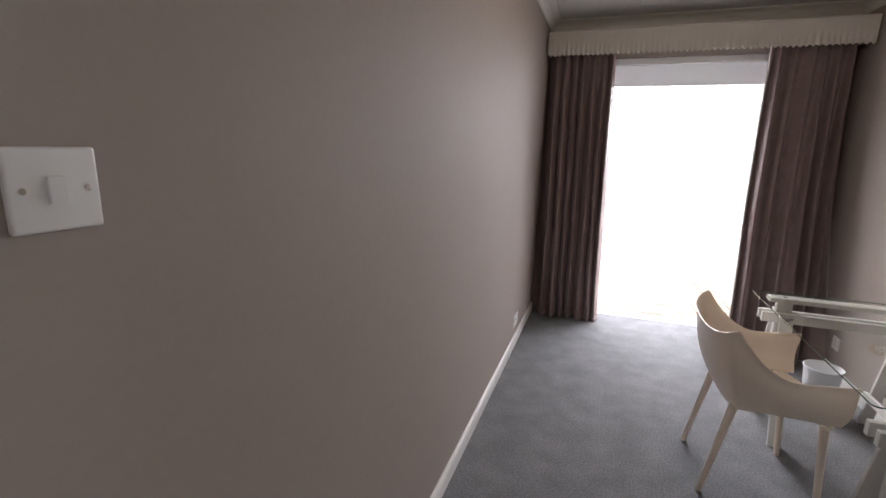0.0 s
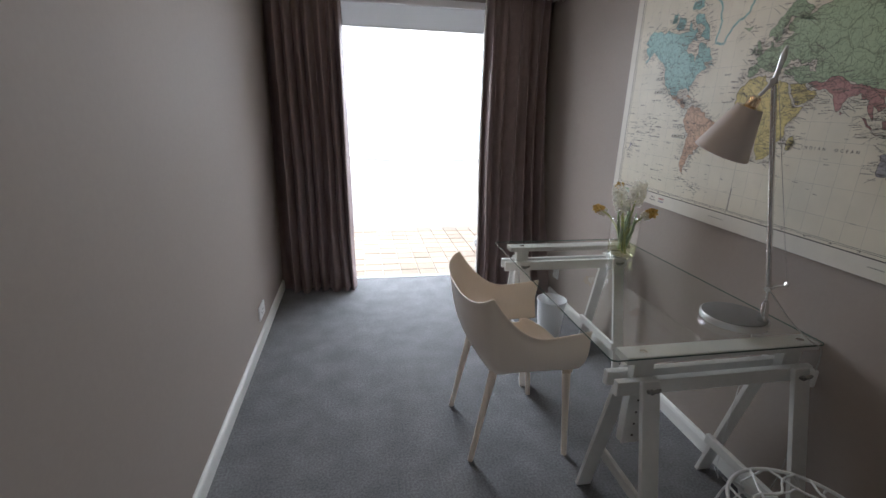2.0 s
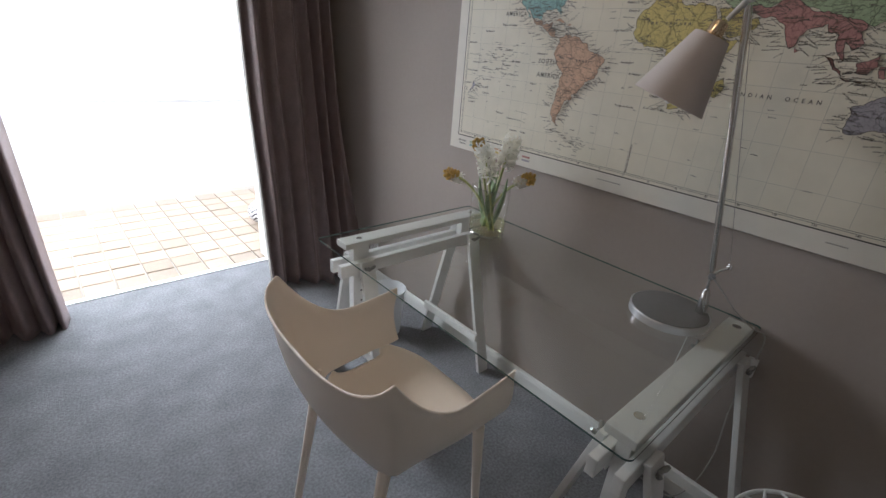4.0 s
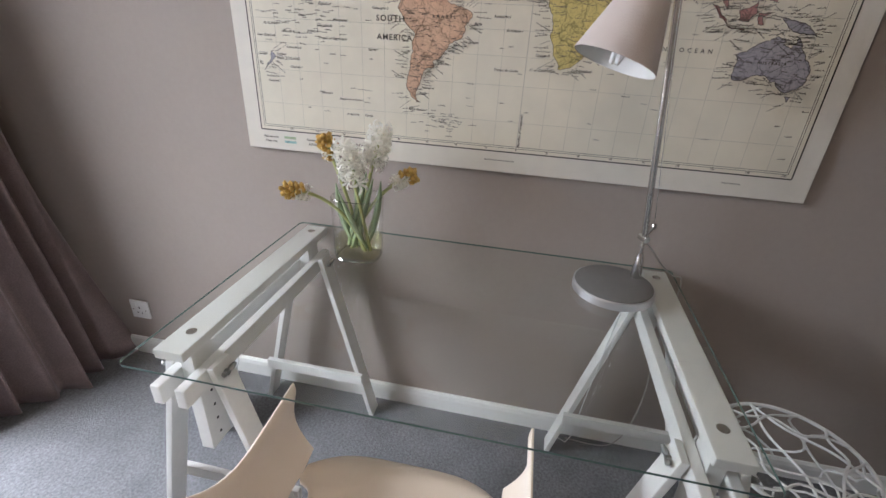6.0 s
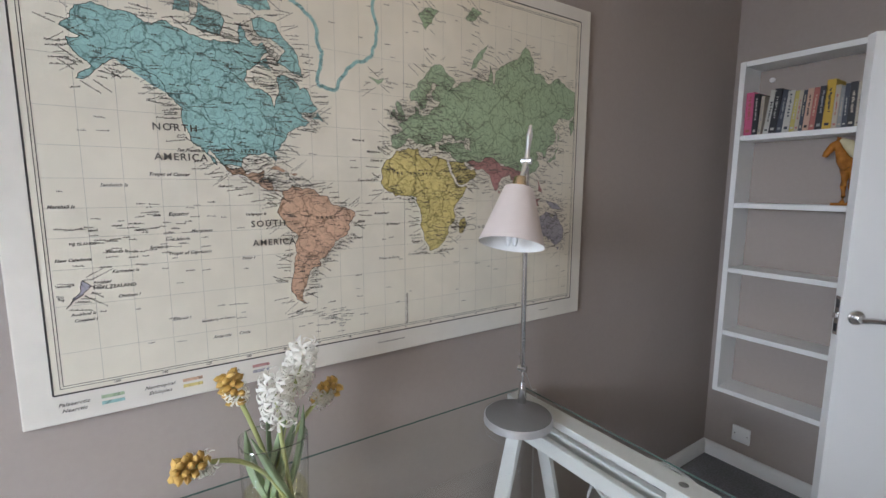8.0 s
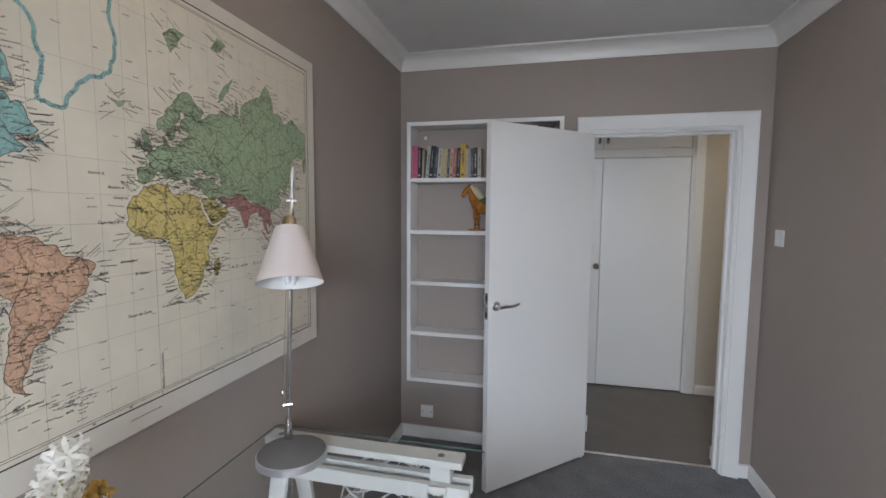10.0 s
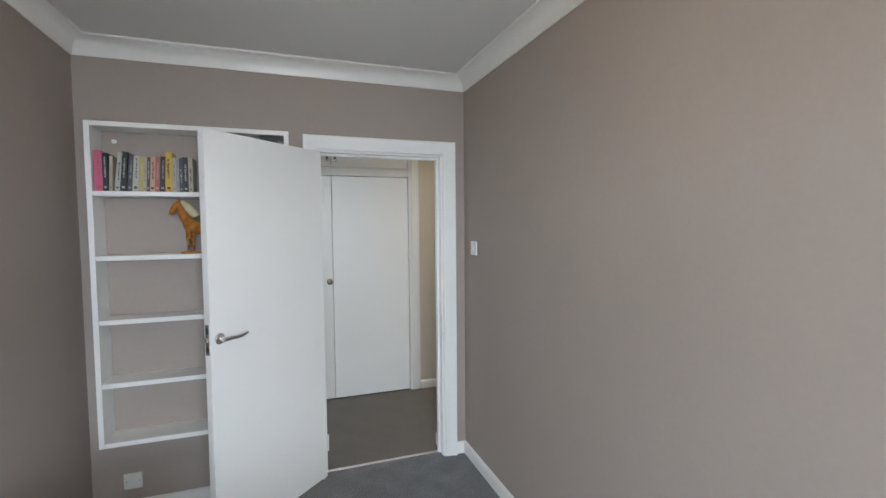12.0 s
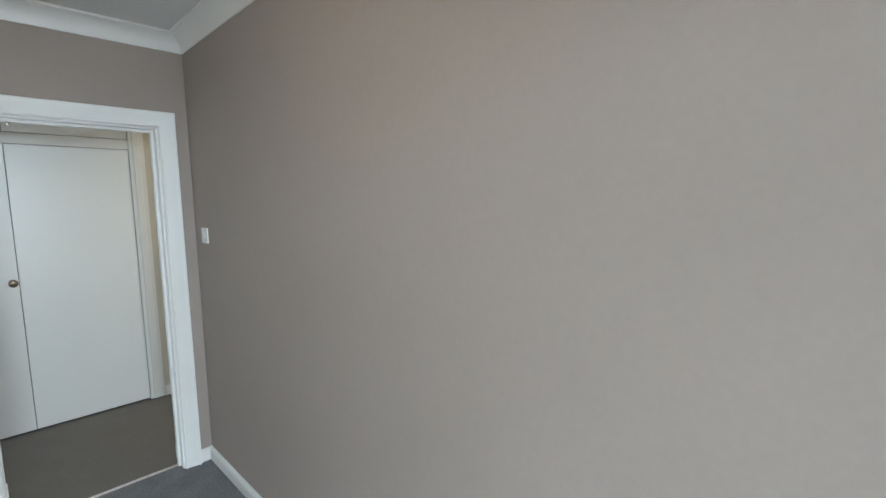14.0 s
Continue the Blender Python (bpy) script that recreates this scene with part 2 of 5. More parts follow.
def box(bm, lo, hi, bevel=0.0, seg=2, m=None):
    r = bmesh.ops.create_cube(bm, size=1.0)
    c, s = (Vector(lo) + Vector(hi)) / 2, Vector(hi) - Vector(lo)
    bmesh.ops.transform(bm, matrix=Matrix.LocRotScale(c, None, s), verts=r["verts"])
    vs = r["verts"]
    if bevel:
        es = list({e for v in vs for e in v.link_edges})
        out = bmesh.ops.bevel(bm, geom=es, offset=bevel, segments=seg, profile=0.6, affect="EDGES")
        vs = list({v for f in out["faces"] for v in f.verts} | {v for v in vs if v.is_valid})
    if m is not None:
        bmesh.ops.transform(bm, matrix=m, verts=vs)
    return vs


def boxes(*specs):
    bm = bmesh.new()
    for s in specs:
        box(bm, *s)
    return bm


def rod(bm, a, b, r0, r1=None, n=12, caps=True):
    a, b = Vector(a), Vector(b)
    r1 = r0 if r1 is None else r1
    q = (b - a).to_track_quat("Z", "Y").to_matrix().to_4x4()
    bmesh.ops.create_cone(bm, cap_ends=caps, segments=n, radius1=r0, radius2=r1, depth=(b - a).length, matrix=Matrix.Translation((a + b) / 2) @ q)


def tube(bm, pts, r, n=8, closed=False):
    pts = [Vector(p) for p in pts]
    rings, k = [], len(pts)
    for i, p in enumerate(pts):
        d = (pts[(i + 1) % k] - pts[i - 1]) if closed else pts[min(i + 1, k - 1)] - pts[max(i - 1, 0)]
        q = d.to_track_quat("Z", "Y")
        rr = r[i] if isinstance(r, (list, tuple)) else r
        rings.append([bm.verts.new(p + q @ Vector((rr * math.cos(2 * math.pi * j / n), rr * math.sin(2 * math.pi * j / n), 0))) for j in range(n)])
    for i in range(k if closed else k - 1):
        a, b = rings[i], rings[(i + 1) % k]
        shift = 0
        if closed and i == k - 1:
            shift = min(range(n), key=lambda s: (a[0].co - b[s].co).length)
        for j in range(n):
            bm.faces.new((a[j], a[(j + 1) % n], b[(j + 1 + shift) % n], b[(j + shift) % n]))
    if not closed:
        bm.faces.new(rings[0][::-1])
        bm.faces.new(rings[-1])


def lathe(bm, profile, n=40, m=None, cap=True):
    rings = []
    for r, z in profile:
        rings.append([bm.verts.new((r * math.cos(2 * math.pi * j / n), r * math.sin(2 * math.pi * j / n), z)) for j in range(n)])
    for a, b in zip(rings, rings[1:]):
        for j in range(n):
            bm.faces.new((a[j], a[(j + 1) % n], b[(j + 1) % n], b[j]))
    if cap:
        bm.faces.new(rings[0][::-1])
        bm.faces.new(rings[-1])
    if m is not None:
        bmesh.ops.transform(bm, matrix=m, verts=[v for r in rings for v in r])


def sweep(bm, profile, path, closed=False):
    """A moulding: profile rows (out, up) carried along path rows (place, out, up) with mitred ends."""
    rings = []
    for p, o, u in path:
        p, o, u = Vector(p), Vector(o), Vector(u)
        rings.append([bm.verts.new(p + o * a + u * b) for a, b in profile])
    n = len(profile)
    for a, b in zip(rings, rings[1:]):
        for j in range(n):
            bm.faces.new((a[j], a[(j + 1) % n], b[(j + 1) % n], b[j]))
    bm.faces.new(rings[0][::-1])
    bm.faces.new(rings[-1])


def blob(bm, c, s, m=None, sub=2):
    r = bmesh.ops.create_icosphere(bm, subdivisions=sub, radius=1.0)
    t = Matrix.LocRotScale(Vector(c), m, Vector(s) if not isinstance(s, (int, float)) else Vector((s, s, s)))
    bmesh.ops.transform(bm, matrix=t, verts=r["verts"])


def arc(cx, cy, r, a0, a1, n):
    return [(cx + r * math.cos(radians(a0 + (a1 - a0) * i / n)), cy + r * math.sin(radians(a0 + (a1 - a0) * i / n))) for i in range(n + 1)]


# ---------------------------------------------------------------- the room's shell
X0, X1, Y0, Y1, H = -0.56, 1.56, -0.02, 4.04, 2.505
DX0, DX1, DH = -0.395, 0.365, 1.985      # doorway
OX0, OX1, OH, OT = -0.16, 1.14, 1.985, 2.20   # opening to the sun room, its blind's lower edge and its head
T = 0.12
HY = -1.28                               # cupboard front in the hall
SX0, SX1, SY1 = -1.0, 2.6, 5.8           # sun room


def structure(name, bm, mat, label="", smooth=False):
    return tagged(part(name, bm, mat, smooth=smooth), label, kind="structure")


structure("floor", boxes(((X0 - T, Y0 - 0.06, -0.1), (X1 + T, Y1 - 0.01, 0.0))), CARPET, "grey cut-pile carpet over the whole study floor")
structure("ceiling", boxes(((X0 - T, Y0 - T, H), (X1 + T, Y1 + T, H + 0.1))), CEIL, "smooth white painted ceiling")
structure("wall_west", boxes(((X0 - T, Y0 - T, 0), (X0, Y1 + T, H))), WALL, "taupe painted plaster wall")
structure("wall_east", boxes(((X1, Y0 - T, 0), (X1 + T, Y1 + T, H))), WALL, "taupe painted plaster wall")
structure("wall_south", boxes(((X0, Y0 - T, 0), (DX0 - 0.03, Y0, H)), ((DX1 + 0.03, Y0 - T, 0), (X1, Y0, H)), ((DX0 - 0.03, Y0 - T, DH + 0.03), (DX1 + 0.03, Y0, H))), WALL, "taupe painted wall with the doorway")
structure("wall_north", boxes(((X0, Y1, 0), (OX0, Y1 + T, H)), ((OX1, Y1, 0), (X1, Y1 + T, H)), ((OX0, Y1, OT), (OX1, Y1 + T, H))), WALL, "taupe painted wall with the wide garden-room opening")
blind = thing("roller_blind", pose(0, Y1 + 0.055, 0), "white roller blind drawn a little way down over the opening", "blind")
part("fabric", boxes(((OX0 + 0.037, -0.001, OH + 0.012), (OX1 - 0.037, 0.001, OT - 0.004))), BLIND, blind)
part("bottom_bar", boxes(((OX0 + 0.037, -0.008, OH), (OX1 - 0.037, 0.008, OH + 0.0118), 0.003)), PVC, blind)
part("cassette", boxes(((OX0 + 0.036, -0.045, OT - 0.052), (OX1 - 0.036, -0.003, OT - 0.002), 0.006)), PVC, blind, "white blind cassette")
structure("opening_jamb", boxes(((OX0 - 0.002, Y1 - 0.02, 0), (OX0 + 0.035, Y1 + T + 0.004, OT - 0.001), 0.004), ((OX1 - 0.035, Y1 - 0.02, 0), (OX1 + 0.002, Y1 + T + 0.004, OT - 0.001), 0.004)), TRIM, "white jambs of the opening")
structure("threshold_strip", boxes(((OX0 + 0.036, Y1 - 0.012, -0.02), (OX1 - 0.036, Y1 + 0.028, 0.006), 0.003)), PVC, "white threshold strip between carpet and tiles")

# coving round the ceiling
COVE = [(0, 0), (0.007, 0)] + [(0.010 + 0.062 * (1 - math.cos(radians(a))), 0.014 + 0.064 * math.sin(radians(a))) for a in range(0, 91, 15)] + [(0.080, 0.081), (0.080, 0.091), (0, 0.091)]
bm = bmesh.new()
zc = H - 0.091
cx0, cx1, cy0, cy1 = X0, X1, Y0, Y1
corners = [((cx0, cy0, zc), (1, 1, 0)), ((cx1, cy0, zc), (-1, 1, 0)), ((cx1, cy1, zc), (-1, -1, 0)), ((cx0, cy1, zc), (1, -1, 0)), ((cx0, cy0, zc), (1, 1, 0))]
sweep(bm, COVE, [(p, o, (0, 0, 1)) for p, o in corners])
structure("coving", bm, TRIM, "white curved plaster coving", smooth=True)

SKIRT = [(0, 0), (0.017, 0), (0.017, 0.055), (0.013, 0.070), (0.006, 0.077), (0, 0.077)]


def skirting(name, path, mat=TRIM):
    bm = bmesh.new()
    sweep(bm, SKIRT, [(p, o, (0, 0, 1)) for p, o in path])
    return structure(name, bm, mat, "white painted skirting board")


ARW = 0.095
skirting("baseboard_west", [((DX0 - ARW, Y0, 0), (0, 1, 0)), ((X0, Y0, 0), (1, 1, 0)), ((X0, Y1, 0), (1, -1, 0)), ((OX0 - 0.003, Y1, 0), (0, -1, 0))])
skirting("baseboard_east", [((DX1 + ARW, Y0, 0), (0, 1, 0)), ((X1, Y0, 0), (-1, 1, 0)), ((X1, Y1, 0), (-1, -1, 0)), ((OX1 + 0.003, Y1, 0), (0, -1, 0))])

# door lining, stop and moulded architrave
structure("door_lining", boxes(((DX0 - 0.03, Y0 - T - 0.003, 0), (DX0, Y0 + 0.003, DH + 0.03)), ((DX1, Y0 - T - 0.003, 0), (DX1 + 0.03, Y0 + 0.003, DH + 0.03)), ((DX0, Y0 - T - 0.003, DH), (DX1, Y0 + 0.003, DH + 0.03)),
                               ((DX0, Y0 - 0.075, 0), (DX0 + 0.014, Y0 - 0.045, DH), 0.002), ((DX1 - 0.014, Y0 - 0.075, 0), (DX1, Y0 - 0.045, DH), 0.002), ((DX0 + 0.0145, Y0 - 0.075, DH - 0.014), (DX1 - 0.0145, Y0 - 0.045, DH), 0.002)), TRIM, "white door lining with stops")
ARCH = [(0.008, 0), (0.008, 0.012), (0.016, 0.018), (0.022, 0.014), (0.03, 0.017), (0.072, 0.024), (0.082, 0.03), (0.092, 0.03), (ARW, 0.024), (ARW, 0)]


def architrave(name, x0, x1, top, y, side):
    bm = bmesh.new()
    rings = []
    for px, pz, ox, oz in ((x0, 0, -1, 0), (x0, top, -1, 1), (x1, top, 1, 1), (x1, 0, 1, 0)):
        rings.append([bm.verts.new((px + ox * a, y + side * b, pz + oz * a)) for a, b in ARCH])
    n = len(ARCH)
    for a, b in zip(rings, rings[1:]):
        for j in range(n):
            bm.faces.new((a[j], a[(j + 1) % n], b[(j + 1) % n], b[j]))
    bm.faces.new(rings[0][::-1])
    bm.faces.new(rings[-1])
    return structure(name, bm, TRIM, "white moulded architrave round the doorway", smooth=True)


architrave("architrave", DX0, DX1, DH, Y0 + 0.003, 1)
architrave("hall_architrave", DX0, DX1, DH, Y0 - T - 0.003, -1)
for px in (DX0 - 0.104, DX1 + 0.004):
    structure("plinth_block", boxes(((px, Y0 - T - 0.046, 0), (px + 0.100, Y0 - T - 0.0335, 0.085), 0.004)), TRIM, "white plinth at the foot of the hall architrave")
structure("carpet_bar", boxes(((DX0 + 0.002, Y0 - 0.075, -0.01), (DX1 - 0.002, Y0 - 0.047, 0.005), 0.002)), STEEL, "metal carpet bar in the doorway")

# ---------------------------------------------------------------- hall beyond the doorway
HX0, HX1 = -2.0, 2.3
structure("hall_floor", boxes(((HX0, HY - 0.6, -0.1), (HX1, Y0 - 0.0605, -0.002))), HALLCARPET, "grey-brown hall carpet")
structure("hall_ceiling", boxes(((HX0, HY - 0.6, H), (HX1, Y0 - T - 0.001, H + 0.1))), CEIL, "white hall ceiling")
structure("hall_wall_west", boxes(((HX0 - 0.1, HY - 0.6, 0), (HX0, Y0 - T, H))), HALLWALL, "cream hall wall")
structure("hall_wall_east", boxes(((HX1, HY - 0.6, 0), (HX1 + 0.1, Y0 - T, H))), HALLWALL, "cream hall wall")
structure("hall_wall_north", boxes(((HX0, Y0 - T, 0), (X0 - T - 0.001, Y0 - T + 0.1, H)), ((X1 + T + 0.001, Y0 - T, 0), (HX1, Y0 - T + 0.1, H))), HALLWALL, "cream hall wall beside the study")
CX0, CX1 = -0.612, 0.92
structure("hall_wall_south", boxes(((HX0, HY - 0.02, 0), (CX0 - 0.001, HY + 0.0 - 0.001, H)), ((CX1 + 0.001, HY - 0.02, 0), (HX1, HY - 0.001, H)), ((HX0, HY - 0.6, 0), (HX1, HY - 0.58, H))), HALLWALL, "cream hall wall beside the cupboard")
bm = bmesh.new()
sweep(bm, SKIRT, [((HX0, HY, 0), (0, 1, 0), (0, 0, 1)), ((CX0 - 0.003, HY, 0), (0, 1, 0), (0, 0, 1))])
structure("hall_baseboard", bm, TRIM, "white hall skirting board")
bm = bmesh.new()
sweep(bm, SKIRT, [((DX0 - ARW - 0.003, Y0 - T, 0), (0, -1, 0), (0, 0, 1)), ((X0 - T, Y0 - T, 0), (0, -1, 0), (0, 0, 1))])
structure("hall_baseboard_north", bm, TRIM, "white hall skirting board")

cupboard = thing("hall_cupboard", pose(0, HY, 0), "white painted built-in hall cupboard with flush doors", "cupboard")
part("frame", boxes(((CX0, -0.05, 0), (CX0 + 0.1, 0.012, H - 0.002), 0.003), ((CX0 + 0.03, 0.0122, 0), (CX0 + 0.075, 0.022, H - 0.003), 0.004), ((CX1 - 0.1, -0.05, 0), (CX1, 0.012, H - 0.002), 0.003), ((CX0 + 0.1005, -0.05, 1.986), (CX1 - 0.1005, 0.008, 2.058), 0.003)), TRIM, cupboard)
# body is near-black: the shade behind the door gaps is in its colour
part("body", boxes(((CX0 + 0.02, -0.55, 0.0), (CX1 - 0.02, -0.052, H - 0.004))), DARKM, cupboard)
for a, b in ((CX0 + 0.104, 0.175), (0.179, CX1 - 0.104)):
    d = part("door", boxes(((a, -0.03, 0.012), (b, 0.004, 1.982), 0.002)), DOORW, cupboard)
    u = part("upper_door", boxes(((a, -0.03, 2.062), (b, 0.004, H - 0.01), 0.002)), DOORW, cupboard)
    kx = 0.208 if b > 0.3 else 0.142
    if b > 0.3:
        bm = bmesh.new()
        lathe(bm, [(0.024, 0), (0.024, 0.004), (0.011, 0.007), (0.011, 0.022), (0.021, 0.03), (0.025, 0.041), (0.019, 0.049), (0.004, 0.052)], 20, pose(kx, 0.004, 1.06, -90, 0, 0))
        part("knob", bm, BRONZE, d, "round bronze knob", smooth=True)
    bm = bmesh.new()
    lathe(bm, [(0.012, 0), (0.012, 0.004), (0.006, 0.006), (0.006, 0.018), (0.012, 0.024), (0.012, 0.03), (0.003, 0.032)], 16, pose(kx, 0.004, 2.115, -90, 0, 0))
    part("catch_plate", boxes(((kx - 0.009, 0.0042, 2.122), (kx + 0.009, 0.012, 2.172), 0.002)), BLACK, u, "dark catch plate")
    part("catch", bm, STEEL, u, "small steel catch", smooth=True)

# ---------------------------------------------------------------- sun room beyond the opening
structure("sunroom_wall_far", boxes(((SX0, SY1, -0.1), (SX1, SY1 + 0.12, 0.83)), ((SX0, SY1, 2.12), (SX1, SY1 + 0.12, 2.4))), SUNWALL, "white painted low wall of the sun room")
structure("sunroom_wall_west", boxes(((SX0 - 0.1, Y1 + T, -0.1), (SX0, SY1 + 0.12, 2.4))), SUNWALL, "white sun room end wall")
structure("sunroom_wall_east", boxes(((SX1, Y1 + T, -0.1), (SX1 + 0.1, SY1 + 0.12, 2.4))), SUNWALL, "white sun room end wall")
structure("sunroom_wall_house", boxes(((SX0 - 0.1, Y1 + T, -0.1), (OX0 - 0.003, Y1 + T + 0.02, 2.4)), ((OX1 + 0.003, Y1 + T, -0.1), (SX1 + 0.1, Y1 + T + 0.02, 2.4)), ((OX0 - 0.002, Y1 + T + 0.001, OT), (OX1 + 0.002, Y1 + T + 0.02, 2.4))), SUNWALL, "white house wall inside the sun room")
structure("sunroom_roof", boxes(((SX0 - 0.1, Y1 + T, 2.4), (SX1 + 0.1, SY1 + 0.12, 2.48))), SUNWALL, "white sun room roof")
win = thing("window_1", pose(0, SY1, 0), "white-framed sun room window over a low wall", "window")
win["kind"] = "structure"
part("window_sill", boxes(((SX0 + 0.002, -0.06, 0.8305), (SX1 - 0.002, 0.1, 0.86), 0.006)), PVC, win)
part("window_frame", boxes(((SX0 + 0.002, 0.02, 0.861), (SX1 - 0.002, 0.08, 0.93), 0.005), ((SX0 + 0.002, 0.02, 2.05), (SX1 - 0.002, 0.08, 2.118), 0.005)), PVC, win)
for xm in (-0.9, -0.08, 0.78, 1.63, 2.5):
    part("mullion", boxes(((xm - 0.045, 0.018, 0.931), (xm + 0.045, 0.082, 2.049), 0.005)), PVC, win)
for a, b in ((-0.85, -0.13), (-0.03, 0.73), (0.83, 1.58), (1.68, 2.45)):
    p = part("pane", boxes(((a, 0.046, 0.935), (b, 0.052, 2.045))), WINDOWGLASS, win)
    p.visible_shadow = False
structure("ground", boxes(((-150, SY1 + 0.13, -0.4), (150, 160, -0.3))), GROUT, "paved ground outside")
GLOW = bpy.data.materials.new("bright_sky")
GLOW.use_nodes = True
b = GLOW.node_tree.nodes["Principled BSDF"]
b.inputs["Base Color"].default_value = (0.8, 0.85, 0.9, 1)
b.inputs["Emission Color"].default_value = (0.86, 0.94, 1.0, 1)
b.inputs["Emission Strength"].default_value = 2.2
structure("backdrop", boxes(((-14, 12, -0.29), (16, 12.1, 9))), GLOW, "bright hazy sky beyond the windows")

# ---------------------------------------------------------------- door, switch and sockets
hinge = Vector((0.358, Y0 + 0.006))
free = Vector((0.915, 0.53))
u = (free - hinge).normalized()
ang = math.degrees(math.atan2(u.y, u.x))
door = thing("door_1", pose(hinge.x, hinge.y, 0, 0, 0, ang), "white flush door standing open into the room", "door")
DW = 0.757
part("leaf", boxes(((0, -0.04, 0.012), (DW, 0, 1.985), 0.0015)), DOORW, door)


def lever(side):
    """A lever on a round rose; side +1 is the face towards the window."""
    y = 0.0 if side > 0 else -0.04
    bm = bmesh.new()
    x = DW - 0.045
    lathe(bm, [(0.026, 0), (0.026, 0.007), (0.023, 0.010), (0.011, 0.011), (0.010, 0.04), (0.0, 0.041)], 28, pose(x, y, 1.03, -90 * side, 0, 0), cap=False)
    yy = y + side * 0.046
    tube(bm, [(x + 0.012, yy, 1.03), (x - 0.005, yy, 1.031), (x - 0.03, yy, 1.032), (x - 0.06, yy, 1.029), (x - 0.09, yy + side * 0.002, 1.032), (x - 0.118, yy + side * 0.004, 1.041)], [0.0105, 0.011, 0.0105, 0.0095, 0.0085, 0.006], 12)
    return part("handle", bm, STEEL, door, "brushed steel lever handle on a round rose", smooth=True)


lever(1)
lever(-1)
part("latch", boxes(((DW - 0.001, -0.032, 0.96), (DW + 0.0025, -0.008, 1.10), 0.001), ((DW + 0.002, -0.026, 1.02), (DW + 0.012, -0.014, 1.04), 0.002)), STEEL, door, "steel latch plate")
# recess shade as dark patches raised on the latch plate
part("keyhole", boxes(((DW + 0.001, -0.028, 1.058), (DW + 0.0032, -0.012, 1.088)), ((DW + 0.001, -0.028, 0.972), (DW + 0.0032, -0.012, 1.0))), BLACK, door, "dark patches for the shade in the latch plate's recesses")
for z in (0.22, 1.72):
    bm = bmesh.new()
    rod(bm, (-0.004, 0.006, z - 0.05), (-0.004, 0.006, z + 0.05), 0.006)
    part("hinge", bm, TRIM, door, "painted butt hinge", smooth=True)


def plate(name, m, label, category, w=0.086, h=0.086, kind="switch"):
    """A wall plate in its own plane: x across, z up, y out of the wall."""
    t = thing(name, m, label, category)
    bm = boxes(((-w / 2, 0, -h / 2), (w / 2, 0.009, h / 2), 0.004, 3))
    pl = part("plate", bm, PLASTIC, t, smooth=True)
    for sx in (-1, 1):
        bm = bmesh.new()
        lathe(bm, [(0.0034, 0), (0.0034, 0.0006), (0.001, 0.0008)], 12, pose(sx * 0.030, 0.0089, 0, -90, 0, 0))
        part("screw", bm, STEEL, t, "small steel screw")
    if kind == "switch":
        part("rocker", boxes(((-0.009, 0.0085, -0.014), (0.009, 0.0135, 0.014), 0.0015)), PLASTIC, t)
    elif kind == "socket":
        part("rocker", boxes(((0.012, 0.0085, 0.012), (0.028, 0.0115, 0.034), 0.0015)), PLASTIC, t)
        # pin holes as dark raised patches, their shade put into the colour
        part("pin_hole", boxes(((-0.003, 0.0092, 0.006), (0.003, 0.0096, 0.014)), ((-0.014, 0.0092, -0.016), (-0.008, 0.0096, -0.012)), ((0.008, 0.0092, -0.016), (0.014, 0.0096, -0.012))), DARKM, t, "dark patches for the shade in the pin holes")
    return t


plate("light_switch", pose(X0, 0.150, 1.398, 0, 0, -90), "white plastic single light switch on the taupe wall", "switch")
plate("wall_plate", pose(1.375, Y0, 0.183, 0, 0, 0), "white plastic blank plate low on the wall under the shelves", "wall plate", kind="blank")
plate("wall_socket", pose(X0, 3.06, 0.195, 0, 0, -90), "white plastic socket plate above the skirting near the curtain", "socket", w=0.146, kind="socket")
plate("wall_socket", pose(X1, 3.418, 0.228, 0, 0, 90), "white plastic socket plate low behind the desk", "socket", kind="socket")

# ---------------------------------------------------------------- wall shelf and what stands on it
SXL, SXR, SZ0, SZ1, SYF = 0.537, 1.468, 0.444, 2.064, 0.142
shelf = thing("wall_shelf", pose(0, 0, 0), "white painted wall-hung shelf unit with open compartments", "shelf")
part("side_panel", boxes(((SXL, Y0, SZ0), (SXL + 0.024, SYF, SZ1), 0.002)), TRIM, shelf)
part("side_panel", boxes(((SXR - 0.024, Y0, SZ0), (SXR, SYF, SZ1), 0.002)), TRIM, shelf)
part("back_panel", boxes(((SXL + 0.0245, Y0, SZ0 + 0.025), (SXR - 0.0245, Y0 + 0.006, SZ1 - 0.025))), WALL, shelf, "back panel painted taupe like the wall")
part("top_panel", boxes(((SXL + 0.0245, Y0, SZ1 - 0.024), (SXR - 0.0245, SYF - 0.001, SZ1), 0.002)), TRIM, shelf)
part("bottom_panel", boxes(((SXL + 0.0245, Y0, SZ0), (SXR - 0.0245, SYF - 0.001, SZ0 + 0.024), 0.002)), TRIM, shelf)
for z in (1.726, 1.407, 1.088, 0.769):
    part("shelf_board", boxes(((SXL + 0.0245, Y0 + 0.0065, z - 0.024), (SXR - 0.0245, SYF - 0.002, z), 0.002)), TRIM, shelf)
bm = bmesh.new()
rod(bm, (SXR - 0.08, Y0 + 0.006, 1.99), (SXR - 0.08, Y0 + 0.018, 1.99), 0.011)
part("fixing_cap", bm, PLASTIC, shelf, "round white fixing cap")

